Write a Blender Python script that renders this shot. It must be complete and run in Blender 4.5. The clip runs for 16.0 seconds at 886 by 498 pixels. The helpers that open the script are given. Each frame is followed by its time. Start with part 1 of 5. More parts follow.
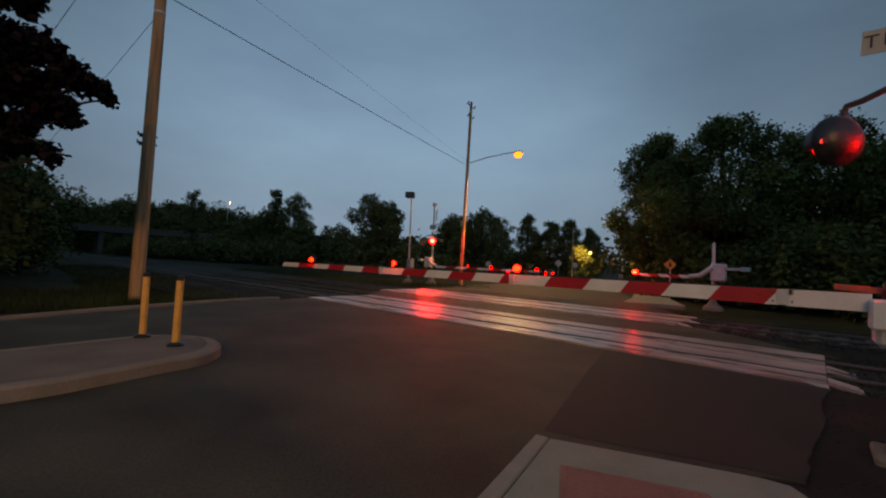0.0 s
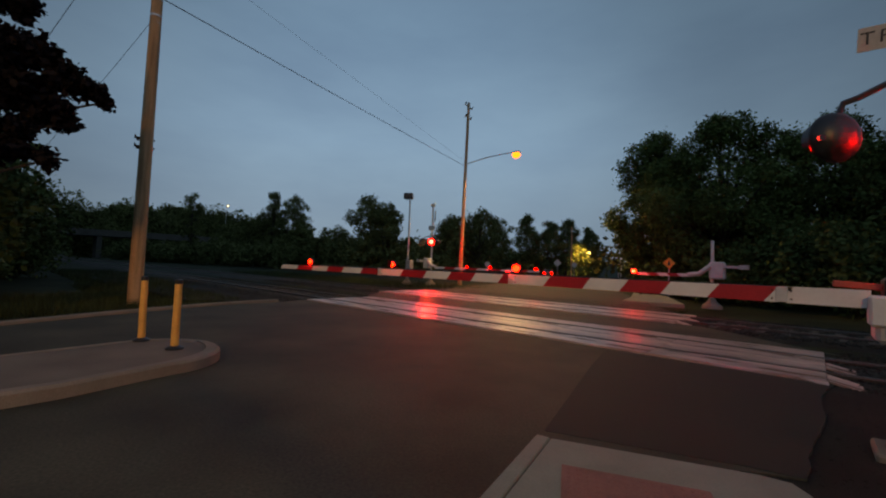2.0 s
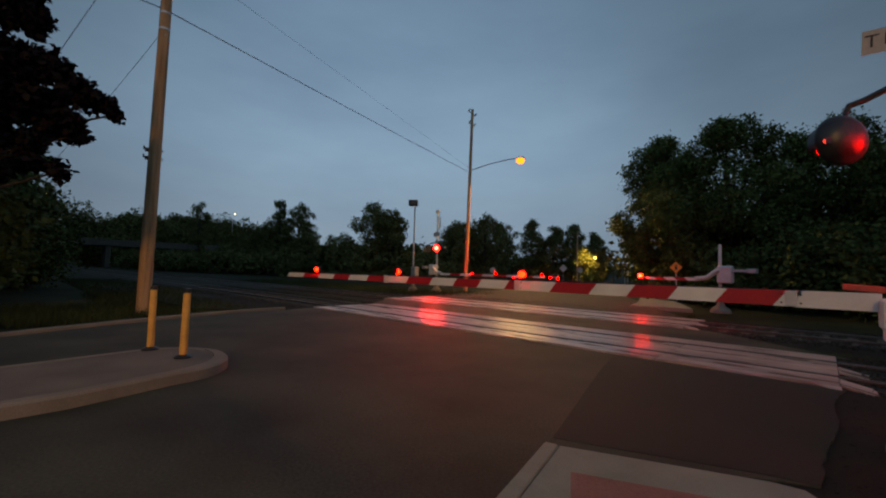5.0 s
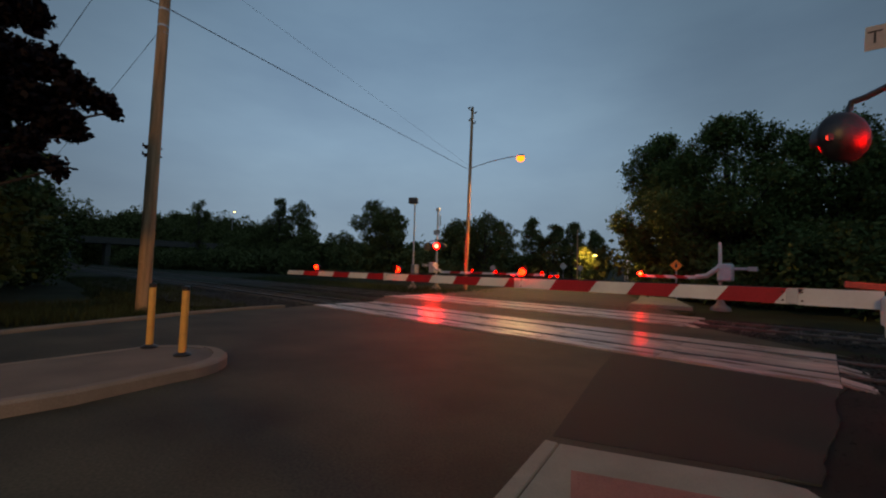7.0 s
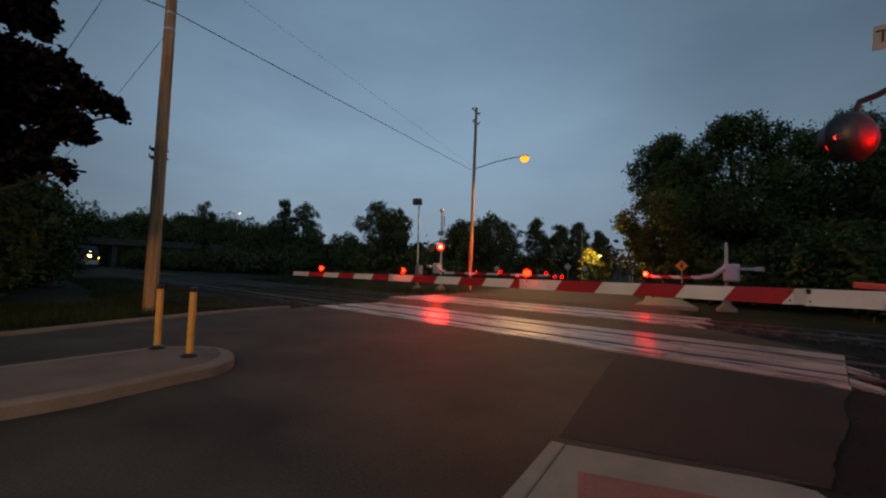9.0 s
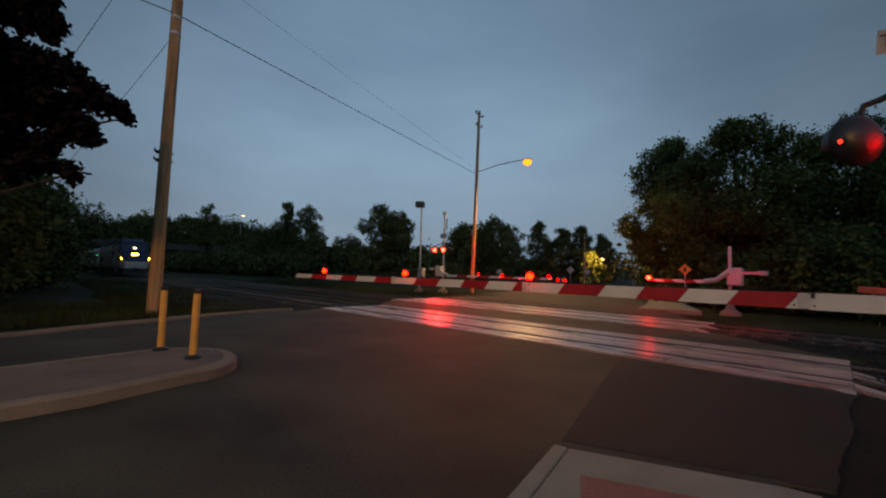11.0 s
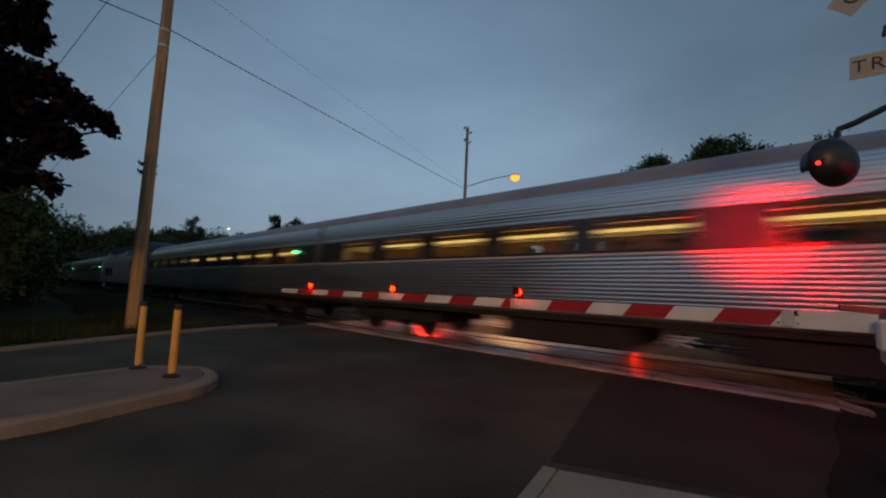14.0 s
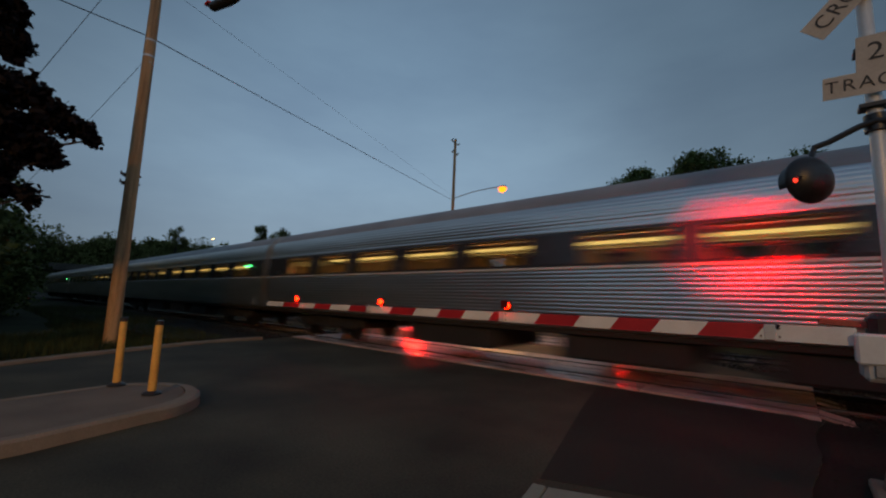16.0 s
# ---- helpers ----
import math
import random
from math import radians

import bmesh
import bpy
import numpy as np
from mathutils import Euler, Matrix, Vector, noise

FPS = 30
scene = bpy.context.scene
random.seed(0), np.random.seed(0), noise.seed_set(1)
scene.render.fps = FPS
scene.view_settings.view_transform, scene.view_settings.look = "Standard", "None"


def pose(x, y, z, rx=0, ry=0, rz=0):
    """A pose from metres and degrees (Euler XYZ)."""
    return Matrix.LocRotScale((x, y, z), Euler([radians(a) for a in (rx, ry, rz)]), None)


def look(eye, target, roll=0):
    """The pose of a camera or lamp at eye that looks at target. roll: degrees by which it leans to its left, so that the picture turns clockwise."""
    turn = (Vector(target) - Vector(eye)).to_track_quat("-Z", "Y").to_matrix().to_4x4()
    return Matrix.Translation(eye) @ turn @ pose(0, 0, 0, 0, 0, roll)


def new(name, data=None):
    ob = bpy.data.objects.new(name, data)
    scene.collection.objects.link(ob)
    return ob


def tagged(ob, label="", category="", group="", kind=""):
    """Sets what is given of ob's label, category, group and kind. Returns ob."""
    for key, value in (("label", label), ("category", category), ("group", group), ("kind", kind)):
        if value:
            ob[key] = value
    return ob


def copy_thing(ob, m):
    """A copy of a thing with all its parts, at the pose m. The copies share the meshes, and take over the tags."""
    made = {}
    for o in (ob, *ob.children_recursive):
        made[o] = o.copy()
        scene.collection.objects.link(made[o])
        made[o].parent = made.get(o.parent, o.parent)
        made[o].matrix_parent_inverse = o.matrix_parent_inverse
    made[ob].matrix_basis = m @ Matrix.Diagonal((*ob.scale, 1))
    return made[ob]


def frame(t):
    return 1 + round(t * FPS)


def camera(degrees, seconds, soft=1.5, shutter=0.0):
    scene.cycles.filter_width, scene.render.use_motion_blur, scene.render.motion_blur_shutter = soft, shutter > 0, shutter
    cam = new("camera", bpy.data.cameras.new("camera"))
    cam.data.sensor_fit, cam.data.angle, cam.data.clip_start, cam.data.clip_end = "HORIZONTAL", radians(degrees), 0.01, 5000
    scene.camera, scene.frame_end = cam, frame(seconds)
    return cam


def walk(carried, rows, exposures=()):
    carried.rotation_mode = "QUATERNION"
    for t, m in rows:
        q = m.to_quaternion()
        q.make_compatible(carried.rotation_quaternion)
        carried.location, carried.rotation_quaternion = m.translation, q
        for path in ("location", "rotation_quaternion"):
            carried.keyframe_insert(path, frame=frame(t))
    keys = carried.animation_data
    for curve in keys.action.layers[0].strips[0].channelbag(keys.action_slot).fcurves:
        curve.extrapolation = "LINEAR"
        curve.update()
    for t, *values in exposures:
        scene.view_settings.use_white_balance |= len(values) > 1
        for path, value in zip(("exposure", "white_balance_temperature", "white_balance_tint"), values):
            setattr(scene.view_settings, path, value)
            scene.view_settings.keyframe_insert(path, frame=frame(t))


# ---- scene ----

# world: x along the tracks in the train's direction, y across them, away from the camera
cam = camera(95.02, 16.0, soft=2.1, shutter=0.5)

# seconds, eye, yaw to the left of +y, pitch up, roll
PATH = (
    (0, -0.000, -0.000, 1.500, 42.60, 2.22, 2.55),
    (0.5, -0.001, -0.002, 1.497, 42.59, 2.20, 2.63),
    (1, -0.004, 0.003, 1.498, 42.58, 2.10, 2.53),
    (1.5, -0.002, 0.007, 1.501, 42.54, 2.15, 2.27),
    (2, -0.004, 0.005, 1.497, 42.45, 2.35, 1.99),
    (2.5, 0.003, 0.001, 1.503, 42.44, 2.58, 1.73),
    (3, 0.006, -0.016, 1.503, 42.66, 2.85, 1.60),
    (3.5, 0.009, -0.021, 1.503, 42.99, 3.07, 1.51),
    (4, 0.008, -0.020, 1.505, 43.23, 3.21, 1.45),
    (6.5, -0.008, 0.002, 1.504, 43.13, 3.11, 1.43),
    (7, -0.010, 0.006, 1.500, 43.20, 2.92, 1.47),
    (7.5, -0.015, 0.008, 1.501, 43.21, 2.75, 1.51),
    (8, -0.020, 0.003, 1.501, 43.25, 2.72, 1.43),
    (8.5, -0.018, 0.004, 1.505, 43.47, 2.84, 1.32),
    (9, -0.014, -0.016, 1.504, 43.76, 3.01, 1.36),
    (11.5, -0.012, -0.026, 1.502, 44.11, 3.44, 1.60),
    (12, -0.015, -0.022, 1.506, 43.78, 3.31, 1.73),
    (12.5, -0.017, -0.015, 1.509, 43.39, 3.25, 1.77),
    (13, -0.022, -0.009, 1.505, 42.96, 3.36, 1.85),
    (13.5, -0.027, -0.021, 1.512, 42.54, 4.14, 1.90),
    (14, -0.030, -0.005, 1.529, 42.51, 5.44, 1.73),
    (14.5, -0.031, -0.023, 1.559, 42.47, 6.55, 1.54),
    (15, -0.037, -0.025, 1.573, 42.12, 7.10, 1.46),
    (15.5, -0.028, -0.015, 1.576, 41.53, 7.10, 1.47),
    (16, -0.034, -0.010, 1.574, 40.84, 6.96, 1.50),
)


def aim(x, y, z, yaw, pitch, roll):
    a, b = radians(yaw), radians(pitch)
    eye = Vector((x, y, z))
    return look(eye, eye + Vector((-math.sin(a) * math.cos(b), math.cos(a) * math.cos(b), math.sin(b))), roll)


walk(cam, [(r[0], aim(*r[1:])) for r in PATH], ((0.0, 0.0, 6780, 9), (16.0, 0.0, 6780, 9)))

# ---- light: dusk sky, sodium street lamps, signal lamps ----
world = bpy.data.worlds.new("dusk")
scene.world = world
world.use_nodes = True
wn, wl = world.node_tree.nodes, world.node_tree.links
wn.clear()
w_out = wn.new("ShaderNodeOutputWorld")
w_bg = wn.new("ShaderNodeBackground")
w_co = wn.new("ShaderNodeTexCoord")
w_sep = wn.new("ShaderNodeSeparateXYZ")
w_ramp = wn.new("ShaderNodeValToRGB")
w_map = wn.new("ShaderNodeMapping")
w_noise = wn.new("ShaderNodeTexNoise")
w_cr = wn.new("ShaderNodeValToRGB")
w_mul = wn.new("ShaderNodeMixRGB")
w_mul.blend_type = "MULTIPLY"
w_mul.inputs[0].default_value = 1.0
w_map.inputs["Scale"].default_value = (1.0, 1.0, 3.2)
w_noise.inputs["Scale"].default_value = 1.7
w_noise.inputs["Detail"].default_value = 5.0
w_noise.inputs["Roughness"].default_value = 0.55
stops = w_ramp.color_ramp.elements
stops[0].position, stops[0].color = 0.0, (0.138, 0.184, 0.232, 1)
stops[1].position, stops[1].color = 1.0, (0.070, 0.120, 0.205, 1)
for at, col in ((0.10, (0.142, 0.198, 0.262, 1)), (0.28, (0.145, 0.219, 0.306, 1)), (0.5, (0.113, 0.181, 0.265, 1))):
    e = stops.new(at)
    e.color = col
w_cr.color_ramp.elements[0].position, w_cr.color_ramp.elements[0].color = 0.32, (0.86, 0.87, 0.90, 1)
w_cr.color_ramp.elements[1].position, w_cr.color_ramp.elements[1].color = 0.62, (1.05, 1.05, 1.04, 1)
wl.new(w_co.outputs["Generated"], w_sep.inputs[0])
wl.new(w_sep.outputs["Z"], w_ramp.inputs[0])
wl.new(w_co.outputs["Generated"], w_map.inputs[0])
wl.new(w_map.outputs[0], w_noise.inputs["Vector"])
wl.new(w_noise.outputs[0], w_cr.inputs[0])
wl.new(w_ramp.outputs[0], w_mul.inputs[1])
wl.new(w_cr.outputs[0], w_mul.inputs[2])
wl.new(w_mul.outputs[0], w_bg.inputs[0])
# sky dimmed to the view's sides for lens vignette; bright ahead and behind
w_dot = wn.new("ShaderNodeVectorMath")
w_dot.operation = "DOT_PRODUCT"
w_dot.inputs[1].default_value = (-0.75, 0.65, 0.16)
w_half = wn.new("ShaderNodeMath")
w_half.operation = "MULTIPLY_ADD"
w_half.inputs[1].default_value, w_half.inputs[2].default_value = 0.5, 0.5
w_fall = wn.new("ShaderNodeValToRGB")
w_fall.color_ramp.interpolation = "EASE"
fall = w_fall.color_ramp.elements
fall[0].position, fall[0].color = 0.0, (1.00, 1.00, 1.00, 1)
fall[1].position, fall[1].color = 1.0, (1.00, 1.00, 1.00, 1)
for at, v in ((0.50, 0.72), (0.74, 0.37), (0.86, 0.56)):
    fall.new(at).color = (v, v, v, 1)
w_glow = wn.new("ShaderNodeMath")
w_glow.operation = "MULTIPLY"
w_glow.inputs[1].default_value = 1.6
wl.new(w_half.outputs[0], w_fall.inputs[0])
wl.new(w_fall.outputs[0], w_glow.inputs[0])
wl.new(w_co.outputs["Generated"], w_dot.inputs[0])
wl.new(w_dot.outputs["Value"], w_half.inputs[0])
wl.new(w_glow.outputs[0], w_bg.inputs[1])
wl.new(w_bg.outputs[0], w_out.inputs[0])


def lamp(kind, name, m, watts, colour, size=0.1, cone=60.0, blend=0.6):
    d = bpy.data.lights.new(name, kind)
    d.energy, d.color = watts, colour
    if kind == "SPOT":
        d.shadow_soft_size, d.spot_size, d.spot_blend = size, radians(cone), blend
    elif kind == "POINT":
        d.shadow_soft_size = size
    else:
        d.size = size
    ob = new(name, d)
    ob.matrix_world = m
    return ob


SODIUM = (1.0, 0.50, 0.13)
# lamp across the tracks; unseen one added behind camera for kerb, posts and pole
lamp("SPOT", "street_lamp_light", look((-19.1, 29.9, 10.95), (-17.5, 28.0, 0)), 8000, SODIUM, 0.5, 146, 0.5)
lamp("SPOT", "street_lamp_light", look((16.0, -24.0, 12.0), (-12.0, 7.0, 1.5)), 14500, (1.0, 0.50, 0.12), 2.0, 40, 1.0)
# beams of the near mast's signal lamps, towards the tracks
lamp("SPOT", "signal_beam", look((0.089, 5.036, 2.76), (-0.80, 8.1, 2.58)), 2900, (1.0, 0.0, 0.0), 0.03, 36, 1.0)
lamp("SPOT", "signal_beam", look((1.109, 5.036, 2.76), (-0.10, 8.1, 2.58)), 2900, (1.0, 0.0, 0.0), 0.03, 36, 1.0)
# unseen side lamp of the near mast, added to redden the left housing
lamp("SPOT", "signal_beam", look((1.224, 5.10, 2.62), (0.15, 4.96, 2.70)), 65, (1.0, 0.0, 0.0), 0.03, 50, 0.8)
# spots for two small trees down the far road; the first has no fixture
lamp("SPOT", "street_lamp_light", look((-30.5, 70.5, 6.4), (-33.2, 74.5, 3.2)), 7000, SODIUM, 0.3, 80, 0.8)
lamp("SPOT", "street_lamp_light", look((-17.9, 56.6, 4.4), (-18.8, 60.0, 2.2)), 2600, SODIUM, 0.3, 80, 0.8)
# beam of the far mast's rear lamps
lamp("SPOT", "signal_beam", look((-21.95, 23.36, 3.3), (-22.6, 27.0, 2.2)), 900, (1.0, 0.01, 0.0), 0.1, 80, 0.8)
# beam of the far mast's lamps, towards the road on this side
lamp("SPOT", "signal_beam", look((-21.85, 22.2, 3.3), (-8.0, 10.5, 0.0)), 2600, (1.0, 0.01, 0.005), 0.12, 50, 1.0)


# ---- materials ----
def mat(name, colour, rough=0.6, metal=0.0, vary=0.25, scale=3.0, fine=40.0, bump=0.15, spec=0.5, stain=None, stretch=(1, 1, 1), island=0.0, rough_vary=0.1):
    m = bpy.data.materials.new(name)
    m.use_nodes = True
    n, l = m.node_tree.nodes, m.node_tree.links
    b = n["Principled BSDF"]
    co = n.new("ShaderNodeTexCoord")
    mp = n.new("ShaderNodeMapping")
    mp.inputs["Scale"].default_value = stretch
    l.new(co.outputs["Object"], mp.inputs[0])
    big, small = n.new("ShaderNodeTexNoise"), n.new("ShaderNodeTexNoise")
    for t, s, d in ((big, scale, 4.0), (small, fine, 3.0)):
        t.inputs["Scale"].default_value, t.inputs["Detail"].default_value = s, d
        l.new(mp.outputs[0], t.inputs["Vector"])
    r = n.new("ShaderNodeValToRGB")
    lo = tuple(c * (1 - vary) for c in colour) if stain is None else stain
    r.color_ramp.elements[0].position, r.color_ramp.elements[0].color = 0.33, (*lo, 1)
    r.color_ramp.elements[1].position, r.color_ramp.elements[1].color = 0.66, (*(min(1, c * (1 + vary * 0.6)) for c in colour), 1)
    l.new(big.outputs[0], r.inputs[0])
    mix = n.new("ShaderNodeMixRGB")
    mix.blend_type, mix.inputs[0].default_value = "OVERLAY", min(1.0, vary * 1.4)
    l.new(r.outputs[0], mix.inputs[1])
    l.new(small.outputs[0], mix.inputs[2])
    last = mix.outputs[0]
    if island:
        hv, rnd = n.new("ShaderNodeHueSaturation"), n.new("ShaderNodeMapRange")
        geo = n.new("ShaderNodeNewGeometry")
        rnd.inputs[3].default_value, rnd.inputs[4].default_value = 1 - island, 1 + island
        l.new(geo.outputs["Random Per Island"], rnd.inputs[0])
        l.new(rnd.outputs[0], hv.inputs["Value"])
        l.new(last, hv.inputs["Color"])
        last = hv.outputs[0]
    l.new(last, b.inputs["Base Color"])
    rr = n.new("ShaderNodeMapRange")
    rr.inputs[3].default_value, rr.inputs[4].default_value = max(0.02, rough - rough_vary), min(1, rough + rough_vary)
    l.new(big.outputs[0], rr.inputs[0])
    l.new(rr.outputs[0], b.inputs["Roughness"])
    b.inputs["Metallic"].default_value = metal
    b.inputs["Specular IOR Level"].default_value = spec
    if bump:
        bp = n.new("ShaderNodeBump")
        bp.inputs["Strength"].default_value, bp.inputs["Distance"].default_value = bump, 0.01
        l.new(small.outputs[0], bp.inputs["Height"])
        l.new(bp.outputs[0], b.inputs["Normal"])
    return m


def glow(name, colour, strength):
    m = bpy.data.materials.new(name)
    m.use_nodes = True
    b = m.node_tree.nodes["Principled BSDF"]
    b.inputs["Base Color"].default_value = (*(0.3 * c for c in colour), 1)
    b.inputs["Emission Color"].default_value = (*colour, 1)
    b.inputs["Emission Strength"].default_value = strength
    b.inputs["Roughness"].default_value = 0.25
    return m


def glass(name, colour, rough=0.03):
    m = bpy.data.materials.new(name)
    m.use_nodes = True
    b = m.node_tree.nodes["Principled BSDF"]
    b.inputs["Base Color"].default_value = (*colour, 1)
    b.inputs["Transmission Weight"].default_value = 1.0
    b.inputs["Roughness"].default_value = rough
    b.inputs["IOR"].default_value = 1.2
    return m


ASPHALT = mat("asphalt", (0.053, 0.050, 0.033), 0.82, vary=0.5, scale=0.6, fine=38, bump=0.5, spec=0.25, rough_vary=0.08)
OLD_ASPHALT = mat("worn_asphalt", (0.050, 0.047, 0.036), 0.85, vary=0.3, scale=0.5, fine=80, bump=0.5, spec=0.25)
EARTH = mat("rough_grass_earth", (0.022, 0.027, 0.012), 0.95, vary=0.5, scale=0.35, fine=14, bump=0.8, spec=0.1)
GRAVEL = mat("dark_gravel", (0.014, 0.013, 0.010), 0.9, vary=0.5, scale=1.2, fine=60, bump=1.0, spec=0.2)
BALLAST = mat("ballast_stone", (0.030, 0.028, 0.022), 0.9, vary=0.4, scale=2.0, fine=30, bump=0.9, spec=0.2, island=0.4)
CONCRETE = mat("kerb_concrete", (0.23, 0.185, 0.14), 0.85, vary=0.22, scale=1.3, fine=70, bump=0.25, spec=0.25)
INFILL = mat("island_concrete", (0.165, 0.130, 0.100), 0.85, vary=0.25, scale=1.0, fine=60, bump=0.3, spec=0.25)
SLAB = mat("pavement_concrete", (0.25, 0.245, 0.19), 0.85, vary=0.18, scale=1.5, fine=80, bump=0.25, spec=0.25)
TACTILE = mat("tactile_red", (0.26, 0.11, 0.085), 0.75, vary=0.2, scale=3, fine=60, bump=0.2, spec=0.3)
PANEL = mat("crossing_panel", (0.50, 0.355, 0.285), 0.30, vary=0.6, scale=1.3, fine=9, bump=0.10, spec=0.11, stretch=(0.5, 2.2, 1), rough_vary=0.14, stain=(0.26, 0.18, 0.14))
RAIL = mat("rail_steel", (0.13, 0.11, 0.095), 0.5, 1.0, vary=0.3, scale=1.5, fine=30, bump=0.05)
# red lamp light on the conduit bracket, put into its base colour
RED_LIT_TINT = mat("red_lit_tint", (0.36, 0.075, 0.05), 0.6, vary=0.3, scale=4, fine=40, bump=0.1)
RUST = mat("rusty_steel", (0.10, 0.055, 0.035), 0.8, 0.4, vary=0.4, scale=4, fine=60, bump=0.3)
TIE = mat("tie_wood", (0.075, 0.058, 0.045), 0.9, vary=0.4, scale=3, fine=50, bump=0.6, stretch=(6, 0.7, 1))
POLE = mat("pole_wood", (0.42, 0.25, 0.125), 0.85, vary=0.4, scale=1.6, fine=26, bump=0.5, stretch=(5, 5, 0.35))
WIRE = mat("wire_black", (0.03, 0.03, 0.032), 0.6, vary=0.1, bump=0)
GALV = mat("galvanised_steel", (0.50, 0.50, 0.50), 0.42, 0.75, vary=0.18, scale=4, fine=60, bump=0.08)
ALU = mat("aluminium_paint", (0.62, 0.62, 0.60), 0.45, 0.35, vary=0.12, scale=3, fine=50, bump=0.06)
WHITE = mat("white_sheeting", (0.74, 0.72, 0.68), 0.5, vary=0.10, scale=2.5, fine=40, bump=0.04)
REDP = mat("red_sheeting", (0.42, 0.016, 0.022), 0.5, vary=0.14, scale=2.5, fine=40, bump=0.04)
BLACK = mat("black_paint", (0.018, 0.018, 0.02), 0.38, vary=0.3, scale=5, fine=40, bump=0.08)
SIGN = mat("sign_face", (0.46, 0.42, 0.36), 0.6, vary=0.12, scale=3, fine=40, bump=0.03)
INK = mat("sign_black", (0.03, 0.03, 0.03), 0.6, vary=0.1, bump=0)
YELLOW = mat("yellow_post", (0.72, 0.38, 0.08), 0.55, vary=0.18, scale=5, fine=40, bump=0.08)
ORANGE = mat("orange_sign", (0.80, 0.27, 0.03), 0.5, vary=0.1, bump=0.02)
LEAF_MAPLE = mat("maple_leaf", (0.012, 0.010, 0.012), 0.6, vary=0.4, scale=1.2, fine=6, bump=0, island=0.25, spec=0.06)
LEAF = mat("leaf_green", (0.088, 0.120, 0.036), 0.6, vary=0.4, scale=0.4, fine=3, bump=0, island=0.25, spec=0.06)
LEAF_DARK = mat("leaf_dark", (0.070, 0.095, 0.030), 0.65, vary=0.4, scale=0.3, fine=3, bump=0, island=0.25, spec=0.06)
LEAF_FAR = mat("leaf_far", (0.095, 0.110, 0.040), 0.9, vary=0.4, scale=0.3, fine=3, bump=0, island=0.2, spec=0.06)
BARK = mat("bark", (0.035, 0.027, 0.021), 0.9, vary=0.4, scale=3, fine=25, bump=0.7, stretch=(4, 4, 0.6))
GRASS = mat("grass_blade", (0.045, 0.055, 0.020), 0.75, vary=0.4, scale=0.3, fine=4, bump=0, island=0.5, spec=0.12)
LOCO_GREY = mat("silver_paint", (0.49, 0.47, 0.425), 0.30, 0.28, vary=0.06, scale=0.8, fine=20, bump=0.02, rough_vary=0.03)
LOCO_BLUE = mat("dark_blue_paint", (0.018, 0.034, 0.075), 0.5, spec=0.3, vary=0.2, scale=1.0, fine=20, bump=0.03)
STEEL = mat("stainless_steel", (0.74, 0.72, 0.69), 0.31, 0.95, vary=0.10, scale=0.7, fine=8, bump=0.02, stretch=(0.4, 1, 4), rough_vary=0.05)
ROOF = mat("coach_roof", (0.30, 0.28, 0.27), 0.55, 0.4, vary=0.25, scale=0.8, fine=20, bump=0.05)
BAND = mat("window_band", (0.030, 0.030, 0.034), 0.25, vary=0.2, scale=2, fine=20, bump=0)
UNDER = mat("underframe_black", (0.022, 0.020, 0.019), 0.75, vary=0.35, scale=3, fine=30, bump=0.3)
BEIGE = mat("interior_beige", (0.62, 0.50, 0.32), 0.7, vary=0.15, scale=2, fine=20, bump=0)
SEAT = mat("seat_brown", (0.20, 0.14, 0.08), 0.8, vary=0.2, bump=0)
GLASS = glass("clear_glass", (0.82, 0.85, 0.84))
DARK_GLASS = mat("dark_glass", (0.012, 0.015, 0.018), 0.08, vary=0.1, bump=0, spec=0.8, rough_vary=0.03)
BRIDGE = mat("bridge_concrete", (0.055, 0.050, 0.042), 0.85, vary=0.3, scale=0.4, fine=8, bump=0.2)
CAR_PAINT = mat("car_paint", (0.10, 0.10, 0.11), 0.3, 0.3, vary=0.1, bump=0)
G_RED = glow("red_lens_lit", (1.0, 0.0035, 0.0028), 330.0)
# glow round the far lenses, built as an emitting ring
G_RED_HALO = glow("red_lens_halo", (1.0, 0.0, 0.0), 5.0)
G_RED_ARM = glow("red_arm_lamp", (1.0, 0.004, 0.0014), 55.0)
G_RED_FAR = glow("red_far_lamp", (1.0, 0.0003, 0.0002), 150.0)
G_RED_SIDE = glow("red_side_lens", (1.0, 0.003, 0.002), 30.0)
G_HEAD = glow("headlight_lit", (1.0, 0.50, 0.020), 260.0)
G_DITCH = glow("ditch_light_lit", (1.0, 0.48, 0.018), 200.0)
G_RED_NEAR = glow("red_lens_bright", (1.0, 0.002, 0.0015), 110.0)
G_HEAD_TOP = glow("top_light_lit", (1.0, 0.80, 0.52), 6.0)
G_SODIUM = glow("sodium_lit", (1.0, 0.17, 0.006), 4.4)
G_FAR_YEL = glow("far_yellow_lamp", (1.0, 0.60, 0.12), 22.0)
G_GREEN = glow("green_lamp", (0.06, 1.0, 0.25), 7.0)
G_CEIL = glow("ceiling_strip", (1.0, 0.66, 0.20), 0.95)
CAP = mat("dark_red_cap", (0.10, 0.006, 0.006), 0.3, vary=0.2, bump=0)
G_PEEP = glow("peep_lens", (1.0, 0.04, 0.02), 2.2)


